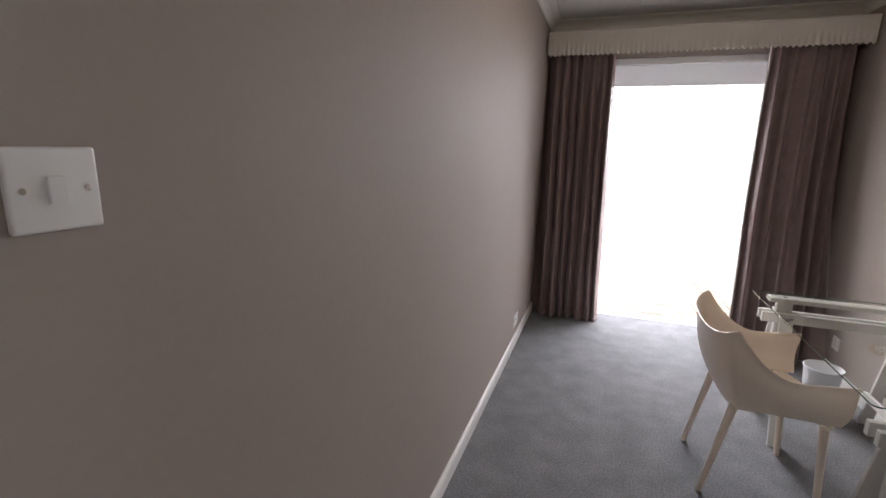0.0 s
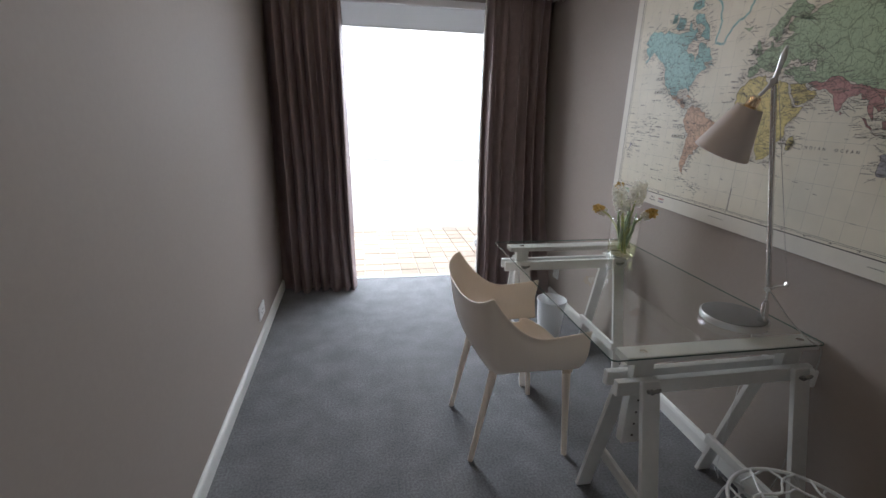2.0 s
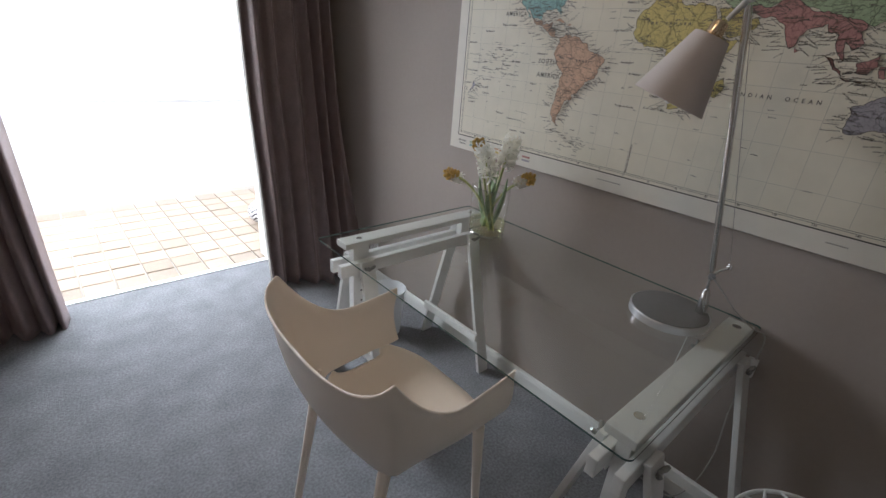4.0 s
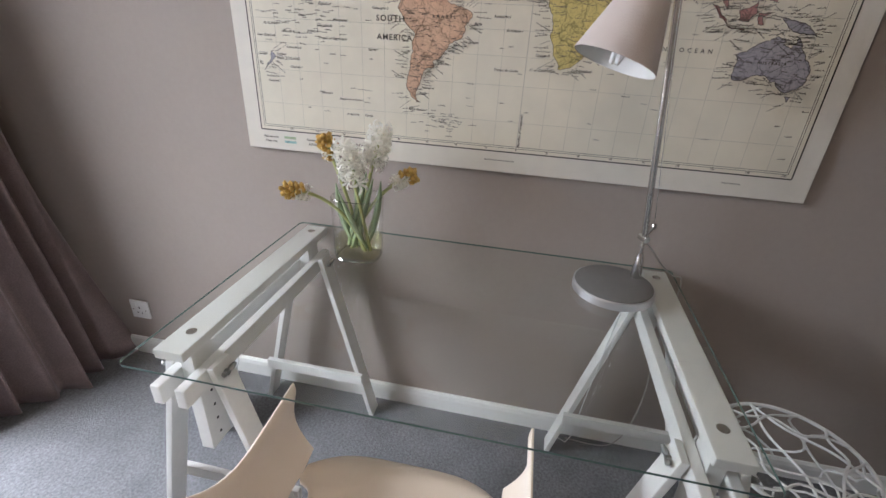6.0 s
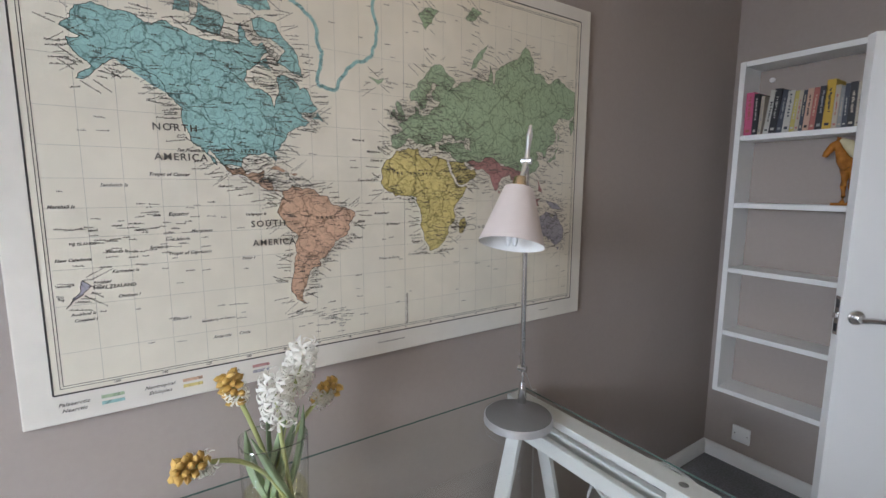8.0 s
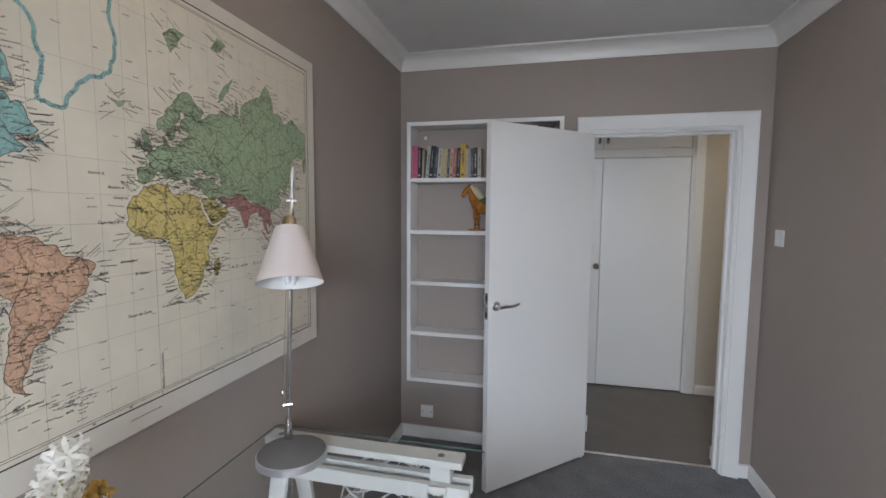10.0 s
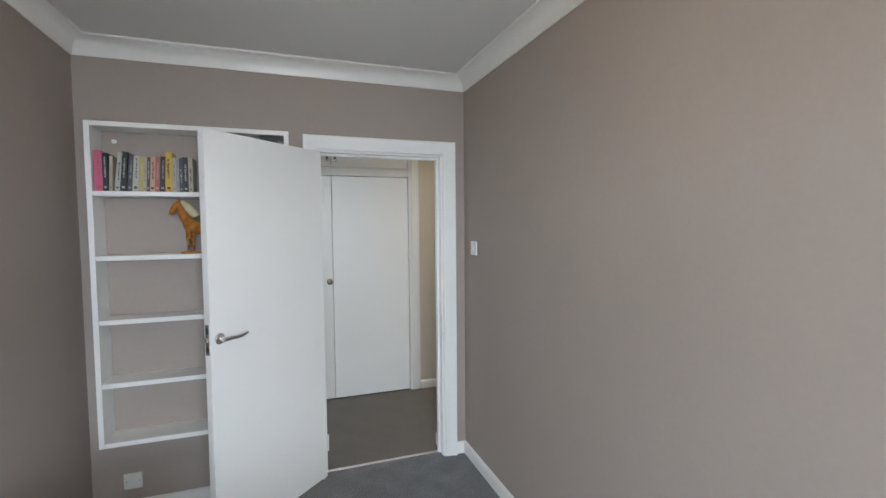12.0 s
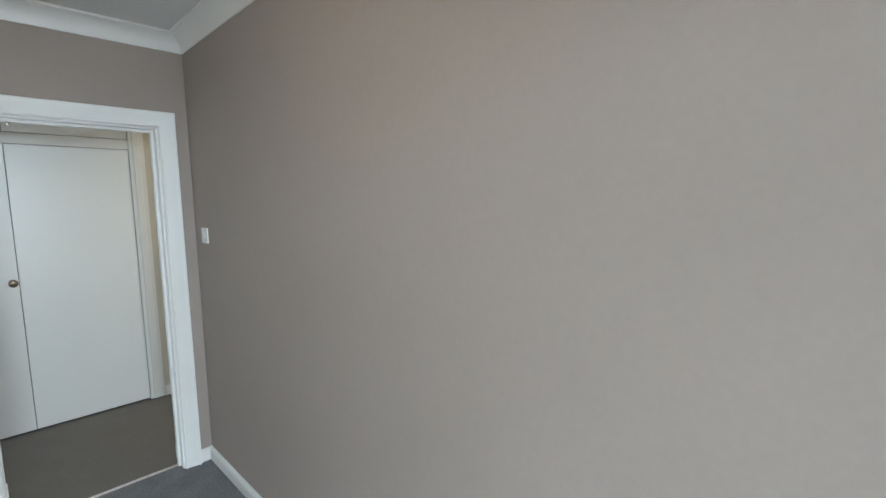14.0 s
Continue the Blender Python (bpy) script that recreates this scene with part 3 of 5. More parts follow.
BOOKC = {n: material("book_" + n, c, 0.5, vary=0.08, scale=30) for n, c in dict(
    pink=(0.55, 0.11, 0.22), black=(0.03, 0.03, 0.035), cream=(0.42, 0.37, 0.29), grey=(0.24, 0.25, 0.25), white=(0.46, 0.45, 0.40),
    yellow=(0.45, 0.39, 0.11), blue=(0.055, 0.065, 0.085), peach=(0.50, 0.33, 0.24), red=(0.36, 0.12, 0.10), amber=(0.55, 0.36, 0.04)).items()}
PAGES = material("book_pages", (0.66, 0.62, 0.52), 0.8, vary=0.08, scale=80)


def book(x, w, h, lean, colour, tone, label):
    """A book with spine, boards and pages; x is the foot's middle and lean its tilt in degrees."""
    d = 0.112
    t = thing("book", pose(x, SYF - 0.016, 1.7262 + (w / 2) * abs(math.sin(radians(lean))), 0, lean, 0), label, "book", "books on the top shelf")
    part("cover", boxes(((-w / 2, -d, 0), (-w / 2 + 0.002, 0, h)), ((w / 2 - 0.002, -d, 0), (w / 2, 0, h)), ((-w / 2 + 0.002, -0.003, 0), (w / 2 - 0.002, 0.0, h))), colour, t)
    part("pages", boxes(((-w / 2 + 0.0025, -d + 0.003, 0.003), (w / 2 - 0.0025, -0.0035, h - 0.003))), PAGES, t)
    k = random.random()
    z, letters = h * (0.28 + 0.1 * k), []
    while z < h * (0.70 + 0.2 * k):                  # a word's worth of short strokes down the spine
        e = random.uniform(0.003, 0.008)
        letters.append(((-w * random.uniform(0.10, 0.22), 0.0002, z), (w * random.uniform(0.05, 0.2), 0.0008, z + e)))
        z += e + random.choice((0.0015, 0.0015, 0.006))
    letters.append(((-w * 0.25, 0.0002, h * 0.07), (w * 0.25, 0.0008, h * (0.10 + 0.04 * k))))
    tagged(part("title", boxes(*letters), tone, t), "printed spine lettering", kind="stuff")
    return t


BC = BOOKC
rows = [("pink", 0.033, 0.196, 0, "red"), ("black", 0.02, 0.186, 0, "white"), ("cream", 0.014, 0.172, 2, "grey"), ("white", 0.022, 0.192, 6, "black"), ("black", 0.026, 0.195, 4, "white"), ("blue", 0.022, 0.184, 5, "grey"),
        ("white", 0.026, 0.178, 4, "blue"), ("yellow", 0.017, 0.174, 4, "white"), ("cream", 0.015, 0.172, 3, "red"), ("blue", 0.013, 0.172, 3, "cream"), ("peach", 0.021, 0.176, 3, "black"), ("red", 0.019, 0.176, 3, "peach"),
        ("black", 0.025, 0.178, 3, "grey"), ("amber", 0.030, 0.200, 1, "black"), ("cream", 0.017, 0.174, 1, "red"), ("grey", 0.014, 0.168, 1, "cream"), ("blue", 0.015, 0.174, 0, "white"), ("black", 0.024, 0.178, 0, "cream"), ("cream", 0.02, 0.175, 0, "black")]
x = SXR - 0.03
LAB = dict(pink="thick pink paperback book standing upright on the shelf", amber="taller amber-yellow paperback book on the shelf", black="black-spined paperback book on the shelf", cream="cream-spined paperback book on the shelf",
           white="white-spined paperback book on the shelf", blue="dark blue paperback book on the shelf", yellow="pale yellow paperback book on the shelf", peach="peach-coloured paperback book on the shelf",
           red="dark red paperback book on the shelf", grey="grey paperback book on the shelf")
for i, (c, w, h, lean, tone) in enumerate(rows):
    x -= w / 2 + 0.0012 + h * 0.5 * math.sin(radians(max(0, lean - (rows[i - 1][3] if i else 0))))
    book(x, w, h, -lean * 1.0, BC[c], BC[tone], LAB[c])
    x -= w / 2
bf = thing("box_file", pose(0.64, SYF - 0.02, 1.7262), "black box file standing on the top shelf", "box file")
part("case", boxes(((-0.05, -0.11, 0), (0.05, 0, 0.30), 0.002)), BLACK, bf)
part("spine_label", boxes(((-0.03, 0.0002, 0.16), (0.03, 0.001, 0.24))), PAGES, bf, "cream paper spine label")

# glazed horse, facing the window wall's side
bm = bmesh.new()
Z = 1.4075
blob(bm, (1.0, 0.08, Z + 0.155), (0.10, 0.042, 0.05), sub=3)
tube(bm, [(1.06, 0.08, Z + 0.165), (1.09, 0.08, Z + 0.20), (1.105, 0.08, Z + 0.245), (1.115, 0.08, Z + 0.27)], [0.038, 0.027, 0.020, 0.018], 14)
tube(bm, [(1.105, 0.08, Z + 0.278), (1.13, 0.08, Z + 0.262), (1.152, 0.08, Z + 0.232), (1.158, 0.08, Z + 0.215)], [0.018, 0.018, 0.013, 0.010], 12)
for dy in (-0.012, 0.012):
    tube(bm, [(1.112, 0.08 + dy, Z + 0.285), (1.114, 0.08 + dy * 1.3, Z + 0.302)], [0.007, 0.002], 8)
for lx, dy in ((1.07, 0.022), (1.055, -0.022), (0.93, 0.022), (0.92, -0.022)):
    tube(bm, [(lx, 0.08 + dy, Z + 0.15), (lx + 0.004, 0.08 + dy, Z + 0.085), (lx, 0.08 + dy, Z + 0.04), (lx + 0.002, 0.08 + dy, Z + 0.012)], [0.022, 0.012, 0.0085, 0.012], 10)
tube(bm, [(0.90, 0.08, Z + 0.18), (0.875, 0.08, Z + 0.16), (0.87, 0.08, Z + 0.09)], [0.012, 0.016, 0.006], 10)
na = len(bm.faces)
tube(bm, [(1.02, 0.082, Z + 0.19), (1.05, 0.082, Z + 0.232), (1.08, 0.082, Z + 0.268), (1.105, 0.082, Z + 0.288)], [0.016, 0.026, 0.022, 0.010], 12)
nb = len(bm.faces)
blob(bm, (1.0, 0.08, Z + 0.185), (0.055, 0.046, 0.032))
nc = len(bm.faces)
box(bm, (0.88, 0.045, Z), (1.11, 0.115, Z + 0.012), 0.003)
bm.faces.ensure_lookup_table()
for f in bm.faces[na:nb]:
    f.material_index = 1
for f in bm.faces[nb:nc]:
    f.material_index = 2
bmesh.ops.scale(bm, vec=(0.95, 0.95, 0.95), space=Matrix.Translation((-1.0, -0.08, -Z)), verts=bm.verts)
bmesh.ops.translate(bm, vec=(-0.022, 0, 0), verts=bm.verts)
horse = part("horse_figurine", bm, [GLAZE, material("cream_glaze", (0.62, 0.56, 0.36), 0.15, vary=0.2, scale=30), material("green_glaze", (0.10, 0.13, 0.05), 0.15, vary=0.3, scale=30)], smooth=True)
tagged(horse, "amber and cream glazed ceramic horse on the shelf", "figurine")

# ---------------------------------------------------------------- curtains and pelmet


def curtain(name, x0, x1, xb0, xb1, y_top, y_bot, folds, seed, label, outer):
    """Lined curtain hung in deep folds from z 2.2 to the carpet; x0..x1 at the head, xb0..xb1 at the hem."""
    rnd = random.Random(seed)
    nu, nv = 260, 44
    bm = bmesh.new()
    ph = [rnd.uniform(-1.3, 1.3) for _ in range(folds + 3)]
    am = [rnd.uniform(0.45, 1.2) for _ in range(folds + 3)]
    grid = []
    for j in range(nv + 1):
        v = j / nv
        z = 2.235 + (0.001 - 2.235) * v
        row = []
        for i in range(nu + 1):
            s = i / nu
            f = s * folds
            k = int(f)
            e = f - k
            sm = e * e * (3 - 2 * e)
            p = ph[k] * (1 - sm) + ph[k + 1] * sm
            a = am[k] * (1 - sm) + am[k + 1] * sm
            th = 2 * math.pi * f + p * (0.4 + 0.6 * v) + 1.5 * noise.noise((s * 3.2, v * 0.9, seed + 2)) + 0.5 * noise.noise((s * 9, v * 1.6, seed + 3))
            deep = (0.034 + 0.016 * min(1, v * 2.2)) * a
            fine = 0.03 * math.sin(2 * math.pi * s * 1.7 + seed) * v + 0.004 * math.sin(th * 2.3 + 1.3 * p + 2.0 * v) * (1 - 0.5 * v) + 0.014 * noise.noise((s * 9, v * 2.5, seed))
            pinch = 0.5 + 0.5 * min(1, v * 6)
            xx = (x0 + (x1 - x0) * s) * (1 - v) + (xb0 + (xb1 - xb0) * s) * v
            xx += 0.012 * noise.noise((s * 4, v * 3, seed + 5)) * v
            y_hem = y_bot - (0.13 * s if outer else 0.0)
            yy = y_top + (y_hem - y_top) * v ** 1.5 + deep * pinch * math.sin(th) + fine
            back = max(0.0, 1 - (s if outer == 0 else 1 - s) / 0.07)
            yy = yy * (1 - back) + (Y1 - 0.012 - (0.56 * v ** 2 if outer else 0.15 * v ** 2)) * back
            xx = xx * (1 - back) + ((X0 + 0.002) if outer == 0 else (X1 - 0.002)) * back
            sag = 0.012 * noise.noise((s * 7, v * 9, seed + 9)) * max(0, v - 0.8) * 4
            row.append(bm.verts.new((xx, yy + sag, z + (0.002 * noise.noise((s * 6, 0, seed)) if j == nv else 0))))
        grid.append(row)
    for a, b in zip(grid, grid[1:]):
        for i in range(nu):
            bm.faces.new((a[i], a[i + 1], b[i + 1], b[i]))
    edge = [row[0].co.copy() for row in grid]
    t = thing(name, pose(0, 0, 0), label, "curtain", "pair of curtains")
    c = part("cloth", bm, CURTAIN, t, smooth=True)
    sol = c.modifiers.new("thickness", "SOLIDIFY")
    sol.thickness = 0.005
    if outer:                            # the pale lining shows along the leading edge
        bm = bmesh.new()
        strip = []
        for j in range(nv + 1):
            e = edge[j]
            strip.append([bm.verts.new(e + Vector(d)) for d in ((0.004, 0.006, 0), (-0.002, 0.014, 0), (-0.008, 0.028, 0), (-0.004, 0.040, 0))])
        for a, b in zip(strip, strip[1:]):
            for i in range(3):
                bm.faces.new((a[i], a[i + 1], b[i + 1], b[i]))
        part("lining", bm, PELMET, t, "pale lining along the leading edge", smooth=True)
    bm = bmesh.new()
    rod(bm, (min(x0, x1), y_top, 2.245), (max(x0, x1), y_top, 2.245), 0.008)
    part("heading_tape", bm, PELMET, t)
    return t


curtain("curtain", -0.525, -0.035, -0.50, 0.024, 3.85, 3.82, 7, 3, "dark brown velvet curtain drawn aside, hanging to the carpet", 0)
curtain("curtain", 1.005, 1.515, 0.985, 1.50, 3.84, 3.645, 6, 11, "dark brown velvet curtain drawn aside, pooling towards the desk", 1)

bm = bmesh.new()
PX0, PX1, PY, PZ0, PZ1 = X0 + 0.012, X1 - 0.012, 3.745, 2.183, 2.362
nu, nv = 420, 10
grid = []
for j in range(nv + 1):
    v = j / nv
    row = []
    for i in range(nu + 1):
        s = i / nu
        g = noise.noise((s * 46, 0, 2.0)) * 0.5 + 0.5
        y = PY - 0.004 * v * (0.4 + g) - 0.006 * v ** 3 * math.sin(s * 2 * math.pi * 58 + 3 * noise.noise((s * 12, 0, 7)))
        z = PZ1 + (PZ0 - PZ1) * v
        if j == nv:
            z += 0.006 * math.sin(s * 2 * math.pi * 58 + 1.2) + 0.003 * noise.noise((s * 90, 0, 1))
        row.append(bm.verts.new((PX0 + (PX1 - PX0) * s, y, z)))
    grid.append(row)
for a, b in zip(grid, grid[1:]):
    for i in range(nu):
        bm.faces.new((a[i], a[i + 1], b[i + 1], b[i]))
pelmet = thing("pelmet", pose(0, 0, 0), "cream fabric pelmet with a gathered frilled lower edge", "pelmet")
fr = part("valance", bm, PELMET, pelmet, smooth=True)
sol = fr.modifiers.new("thickness", "SOLIDIFY")
sol.thickness = 0.004
sol.offset = -1
part("board", boxes(((PX0, PY + 0.012, PZ1 - 0.018), (PX1, Y1 - 0.001, PZ1 - 0.002), 0.001), ((PX0, PY + 0.012, PZ0 + 0.03), (PX0 + 0.006, Y1 - 0.02, PZ1 - 0.019)), ((PX1 - 0.006, PY + 0.012, PZ0 + 0.03), (PX1, Y1 - 0.02, PZ1 - 0.019))), TRIM, pelmet, "white pelmet board")
part("rail", boxes(((PX0 + 0.01, 3.83, 2.256), (PX1 - 0.01, 3.86, 2.28), 0.003)), PLASTIC, pelmet, "white curtain rail")

# ---------------------------------------------------------------- desk: two trestles and a glass top
GZ = 0.735


def trestle(yc, rear_foot, label):
    t = thing("trestle", pose(0, yc, 0, 0, 0, 0), label, "trestle", "trestles under the glass top")
    xa, xb = 0.850, 1.552
    part("top_bar", boxes(((xa, -0.035, GZ - 0.024), (xb, 0.035, GZ - 0.0005), 0.003)), TRESTLE, t)
    for s in (-1, 1):
        part("beam", boxes(((xa - 0.025, s * 0.030 - 0.012, 0.605), (xb - 0.01, s * 0.030 + 0.012, 0.655), 0.003)), TRESTLE, t)
    for x in (xa + 0.075, xb - 0.075):
        low = 0.40 if x < 1.1 else rear_foot
        bm = boxes(((x - 0.034, -0.0165, low), (x + 0.034, 0.0165, GZ - 0.0245), 0.002))
        post = part("riser", bm, TRESTLE, t)
        for z in (0.43, 0.475, 0.52, 0.565):
            if z < low + 0.02:
                continue
            bm = bmesh.new()
            # uncut riser: dark rod ends show the peg hole's shade as colour
            rod(bm, (x, -0.0172, z), (x, 0.0172, z), 0.004, n=10)
            part("peg_hole", bm, DARKM, post, "dark disc for the shade in a drilled peg hole")
        bm = bmesh.new()
        xp = x if x < 1.1 else xb - 0.045
        rod(bm, (xp, 0, GZ - 0.001), (xp, 0, GZ - 0.0002), 0.012, n=20)
        part("plug", bm, STEEL, t, "round metal plug")
        for s in (-1, 1):
            top, foot = Vector((x, s * 0.052, 0.66)), Vector((x, s * 0.215, 0.0))
            bm = bmesh.new()
            d = foot - top
            L = math.hypot(d.y, d.z)
            a = math.degrees(math.atan2(d.y, -d.z))
            box(bm, (-0.03, -0.009, -L - 0.005), (0.03, 0.009, 0.0), 0.0025, 2, pose(top.x, top.y, top.z, a, 0, 0))
            for vtx in bm.verts:
                vtx.co.z = max(vtx.co.z, 0.0)
            leg = part("leg", bm, TRESTLE, t)
            bm = bmesh.new()
            rod(bm, (x, s * 0.045, 0.632), (x, s * 0.075, 0.632), 0.005, n=10)
            rod(bm, (x, s * 0.064, 0.632), (x, s * 0.076, 0.632), 0.009, 0.007, n=12)
            for e in (-1, 1):
                tube(bm, [(x + e * 0.006, s * 0.070, 0.632), (x + e * 0.015, s * 0.075, 0.638), (x + e * 0.022, s * 0.080, 0.646)], [0.005, 0.007, 0.004], 8)
            part("wing_nut", bm, ZINC, leg, "dull steel wing nut", smooth=True)
        zr = 0.185
        yr = 0.215 - (0.163 * zr / 0.66)
        part("rail", boxes(((x + (0.031 if x < 1.1 else -0.049), -yr - 0.02, zr - 0.02), (x + (0.049 if x < 1.1 else -0.031), yr + 0.02, zr + 0.02), 0.002)), TRESTLE, t)
    return t


trestle(1.452, 0.585, "white painted adjustable wooden trestle under the desk lamp's end")
trestle(2.560, 0.585, "white painted adjustable wooden trestle near the curtain")

GX0, GX1, GY0, GY1 = 0.788, 1.556, 1.402, 2.622
bm = bmesh.new()
rc = 0.018
outline = arc(GX1 - rc, GY1 - rc, rc, 0, 90, 6) + arc(GX0 + rc, GY1 - rc, rc, 90, 180, 6) + arc(GX0 + rc, GY0 + rc, rc, 180, 270, 6) + arc(GX1 - rc, GY0 + rc, rc, 270, 360, 6)
f = bm.faces.new([bm.verts.new((x, y, GZ + 0.0005)) for x, y in outline])
ext = bmesh.ops.extrude_face_region(bm, geom=[f])
bmesh.ops.translate(bm, vec=(0, 0, 0.006), verts=[v for v in ext["geom"] if isinstance(v, bmesh.types.BMVert)])
bmesh.ops.recalc_face_normals(bm, faces=bm.faces[:])
bm.normal_update()
bmesh.ops.delete(bm, geom=[q for q in bm.faces if q.normal.z < -0.9 or abs(q.normal.z) < 0.5], context="FACES_ONLY")
desk = part("glass_desk_top", bm, GLASS)
bm = bmesh.new()                         # the ground edge, greener than the sheet
cx, cy, e = (GX0 + GX1) / 2, (GY0 + GY1) / 2, 0.0006
low, high = [], []
for x, y in outline:
    x, y = x + math.copysign(e, x - cx), y + math.copysign(e, y - cy)
    low.append(bm.verts.new((x, y, GZ + 0.0009)))
    high.append(bm.verts.new((x, y, GZ + 0.0061)))
for k in range(len(low)):
    n = (k + 1) % len(low)
    bm.faces.new((low[k], low[n], high[n], high[k]))
part("ground_edge", bm, material("glass_edge", (0.085, 0.135, 0.12), 0.25, vary=0.1, scale=20), desk, "grey-green ground glass edge")
tagged(desk, "clear greenish glass desk top resting on two trestles", "desk top")
TZ = GZ + 0.0067

# ---------------------------------------------------------------- chair
chair = thing("armchair", pose(0.716, 2.056, 0, 0, 0, 0.5), "cream moulded plastic armchair with tapered legs", "chair")
SEATZ = 0.445


def rim(q):
    """Rim of the shell for q from -1 (one arm's tip) to 1 (the other's): place and height; q 0 is mid-back."""
    a = abs(q)
    s = 1 if q >= 0 else -1
    if a < 0.36:                       # back, dipping between two horns
        k = a / 0.36
        return Vector((-0.272 + 0.082 * k ** 2.4, s * 0.279 * math.sin(k * math.pi / 2), 0.740 + 0.051 * k ** 2.2))
    k = (a - 0.36) / 0.64              # arm, falling from the horn and running on to its tip
    zz = 0.608 + 0.183 * (1 - min(1, k / 0.55)) ** 2.0 + 0.018 * max(0, (k - 0.55) / 0.45) ** 1.5
    return Vector((-0.19 + 0.415 * k, s * (0.279 - 0.006 * k), zz))


def root(q):
    """Foot of the shell, where it meets the seat."""
    a = abs(q)
    s = 1 if q >= 0 else -1
    if a < 0.36:
        k = a / 0.36
        return Vector((-0.165 + 0.05 * k ** 2.2, s * 0.212 * math.sin(k * math.pi / 2), SEATZ - 0.02))
    k = (a - 0.36) / 0.64
    return Vector((-0.115 + 0.325 * k, s * (0.212 + 0.02 * k), SEATZ - 0.02 + 0.012 * k))


def slot(x):
    """How far the slot between shell and seat is open at x: 0 outside it, 1 along its middle."""
    u = (x + 0.085) / 0.215
    return math.sqrt(max(0.0, 1 - abs(2 * u - 1) ** 5)) if 0 < u < 1 else 0.0


def shell(q, w):
    """A point of the shell: q along the rim, w from the seat (0) up to the rim (1)."""
    a = abs(q)
    r0, r1 = root(q), rim(q)
    p = r0.lerp(r1, w)
    side = Vector((r0.x * 0.9 if a < 0.45 else 0, r0.y, 0))
    if side.length:
        p += side.normalized() * 0.030 * math.sin(math.pi * min(1, w * 1.12)) * (1 - 0.3 * w)
    return p


bm = bmesh.new()
nq, nv = 160, 16
grid = []
for i in range(nq + 1):
    q = -1 + 2 * i / nq
    low = 0.03 * slot(root(q).x) if abs(q) > 0.36 else 0.0
    grid.append([bm.verts.new(shell(q, low + (1 - low) * j / nv)) for j in range(nv + 1)])
for a, b in zip(grid, grid[1:]):
    for j in range(nv):
        bm.faces.new((a[j], b[j], b[j + 1], a[j + 1]))
back = part("backrest", bm, CHAIRM, chair, smooth=True)
mod = back.modifiers.new("thickness", "SOLIDIFY")
mod.thickness, mod.offset = 0.007, 0.0
mod = back.modifiers.new("rounded", "BEVEL")
mod.width, mod.segments, mod.limit_method, mod.angle_limit = 0.0025, 2, "ANGLE", radians(50)

bm = bmesh.new()
nx, ny = 60, 26
grid = []
for i in range(nx + 1):
    k = i / nx
    row = []
    for j in range(ny + 1):
        m_ = -1 + 2 * j / ny
        xs = -0.158 + 0.396 * k
        half = 0.213 * min(1.0, math.sin(math.pi / 2 * min(1, (k + 0.10) / 0.32)) ** 0.6) + 0.012 * k - 0.036 * slot(xs)
        xe = xs + (0.03 * (1 - k) * abs(m_) ** 3) - (0.05 * k ** 3 * abs(m_) ** 4)
        z = SEATZ - 0.016 * (1 - m_ * m_) * math.sin(math.pi * min(1, k * 1.1)) - 0.03 * max(0, (k - 0.82) / 0.18) ** 2 - 0.012 * (1 - k) ** 4
        row.append(bm.verts.new((xe, m_ * half, z)))
    grid.append(row)
for a, b in zip(grid, grid[1:]):
    for j in range(ny):
        bm.faces.new((a[j], b[j], b[j + 1], a[j + 1]))
seat = part("seat", bm, CHAIRM, chair, smooth=True)
mod = seat.modifiers.new("thickness", "SOLIDIFY")
mod.thickness, mod.offset = 0.014, -1.0
for fx, fy, q, tx, ty in ((-0.222, 0.180, 0.335, -0.140, 0.176), (-0.218, -0.197, -0.335, -0.140, -0.186), (0.200, 0.212, 0.945, 0.165, 0.215), (0.200, -0.226, -0.945, 0.165, -0.220)):
    bm = bmesh.new()
    top, foot = Vector((tx, ty, SEATZ - 0.03)), Vector((fx, fy, 0.0))
    run = (top - foot).normalized()
    flare = [top + run * 0.085, top + run * 0.045, top + run * 0.005] if fx < 0 else [top + Vector((0, 0, 0.010)), top + Vector((0, 0, 0.006)), top]
    pts = flare + [top.lerp(foot, k / 10) for k in range(1, 11)]
    tube(bm, pts, [0.006, 0.013, 0.018] + [0.0125 + 0.0055 * (1 - k / 10) ** 2.0 for k in range(1, 11)], 16)
    part("leg", bm, CHAIRM, chair, smooth=True)

# ---------------------------------------------------------------- desk lamp
lampt = thing("desk_lamp", pose(1.375, 1.598, TZ), "silver desk lamp with a tilted pinkish conical shade", "lamp")


def rel(x, y, z):
    return Vector((x - 1.375, y - 1.598, z - TZ))


bm = bmesh.new()
lathe(bm, [(0.0, 0), (0.103, 0), (0.108, 0.002), (0.108, 0.0225), (0.1062, 0.0245), (0.0, 0.0255)], 56, cap=False)
part("base", bm, SILVER, lampt, "round silver base", smooth=True)
bm = bmesh.new()
lathe(bm, [(0.0, 0.0240), (0.1035, 0.0240), (0.1035, 0.0262), (0.1025, 0.0266), (0.0, 0.0266)], 56, cap=False)
part("top_pad", bm, PADM, lampt, "grey ribbed top of the base", smooth=True)
FOOT, JOINT = rel(1.428, 1.532, TZ + 0.0255), rel(1.424, 1.538, 0.888)
TOPJ, TIP = rel(1.340, 1.627, 1.552), rel(1.343, 1.612, 1.652)
CAP, RIMC = rel(1.322, 1.668, 1.492), rel(1.290, 1.722, 1.325)
bm = bmesh.new()
up = (JOINT - FOOT).normalized()
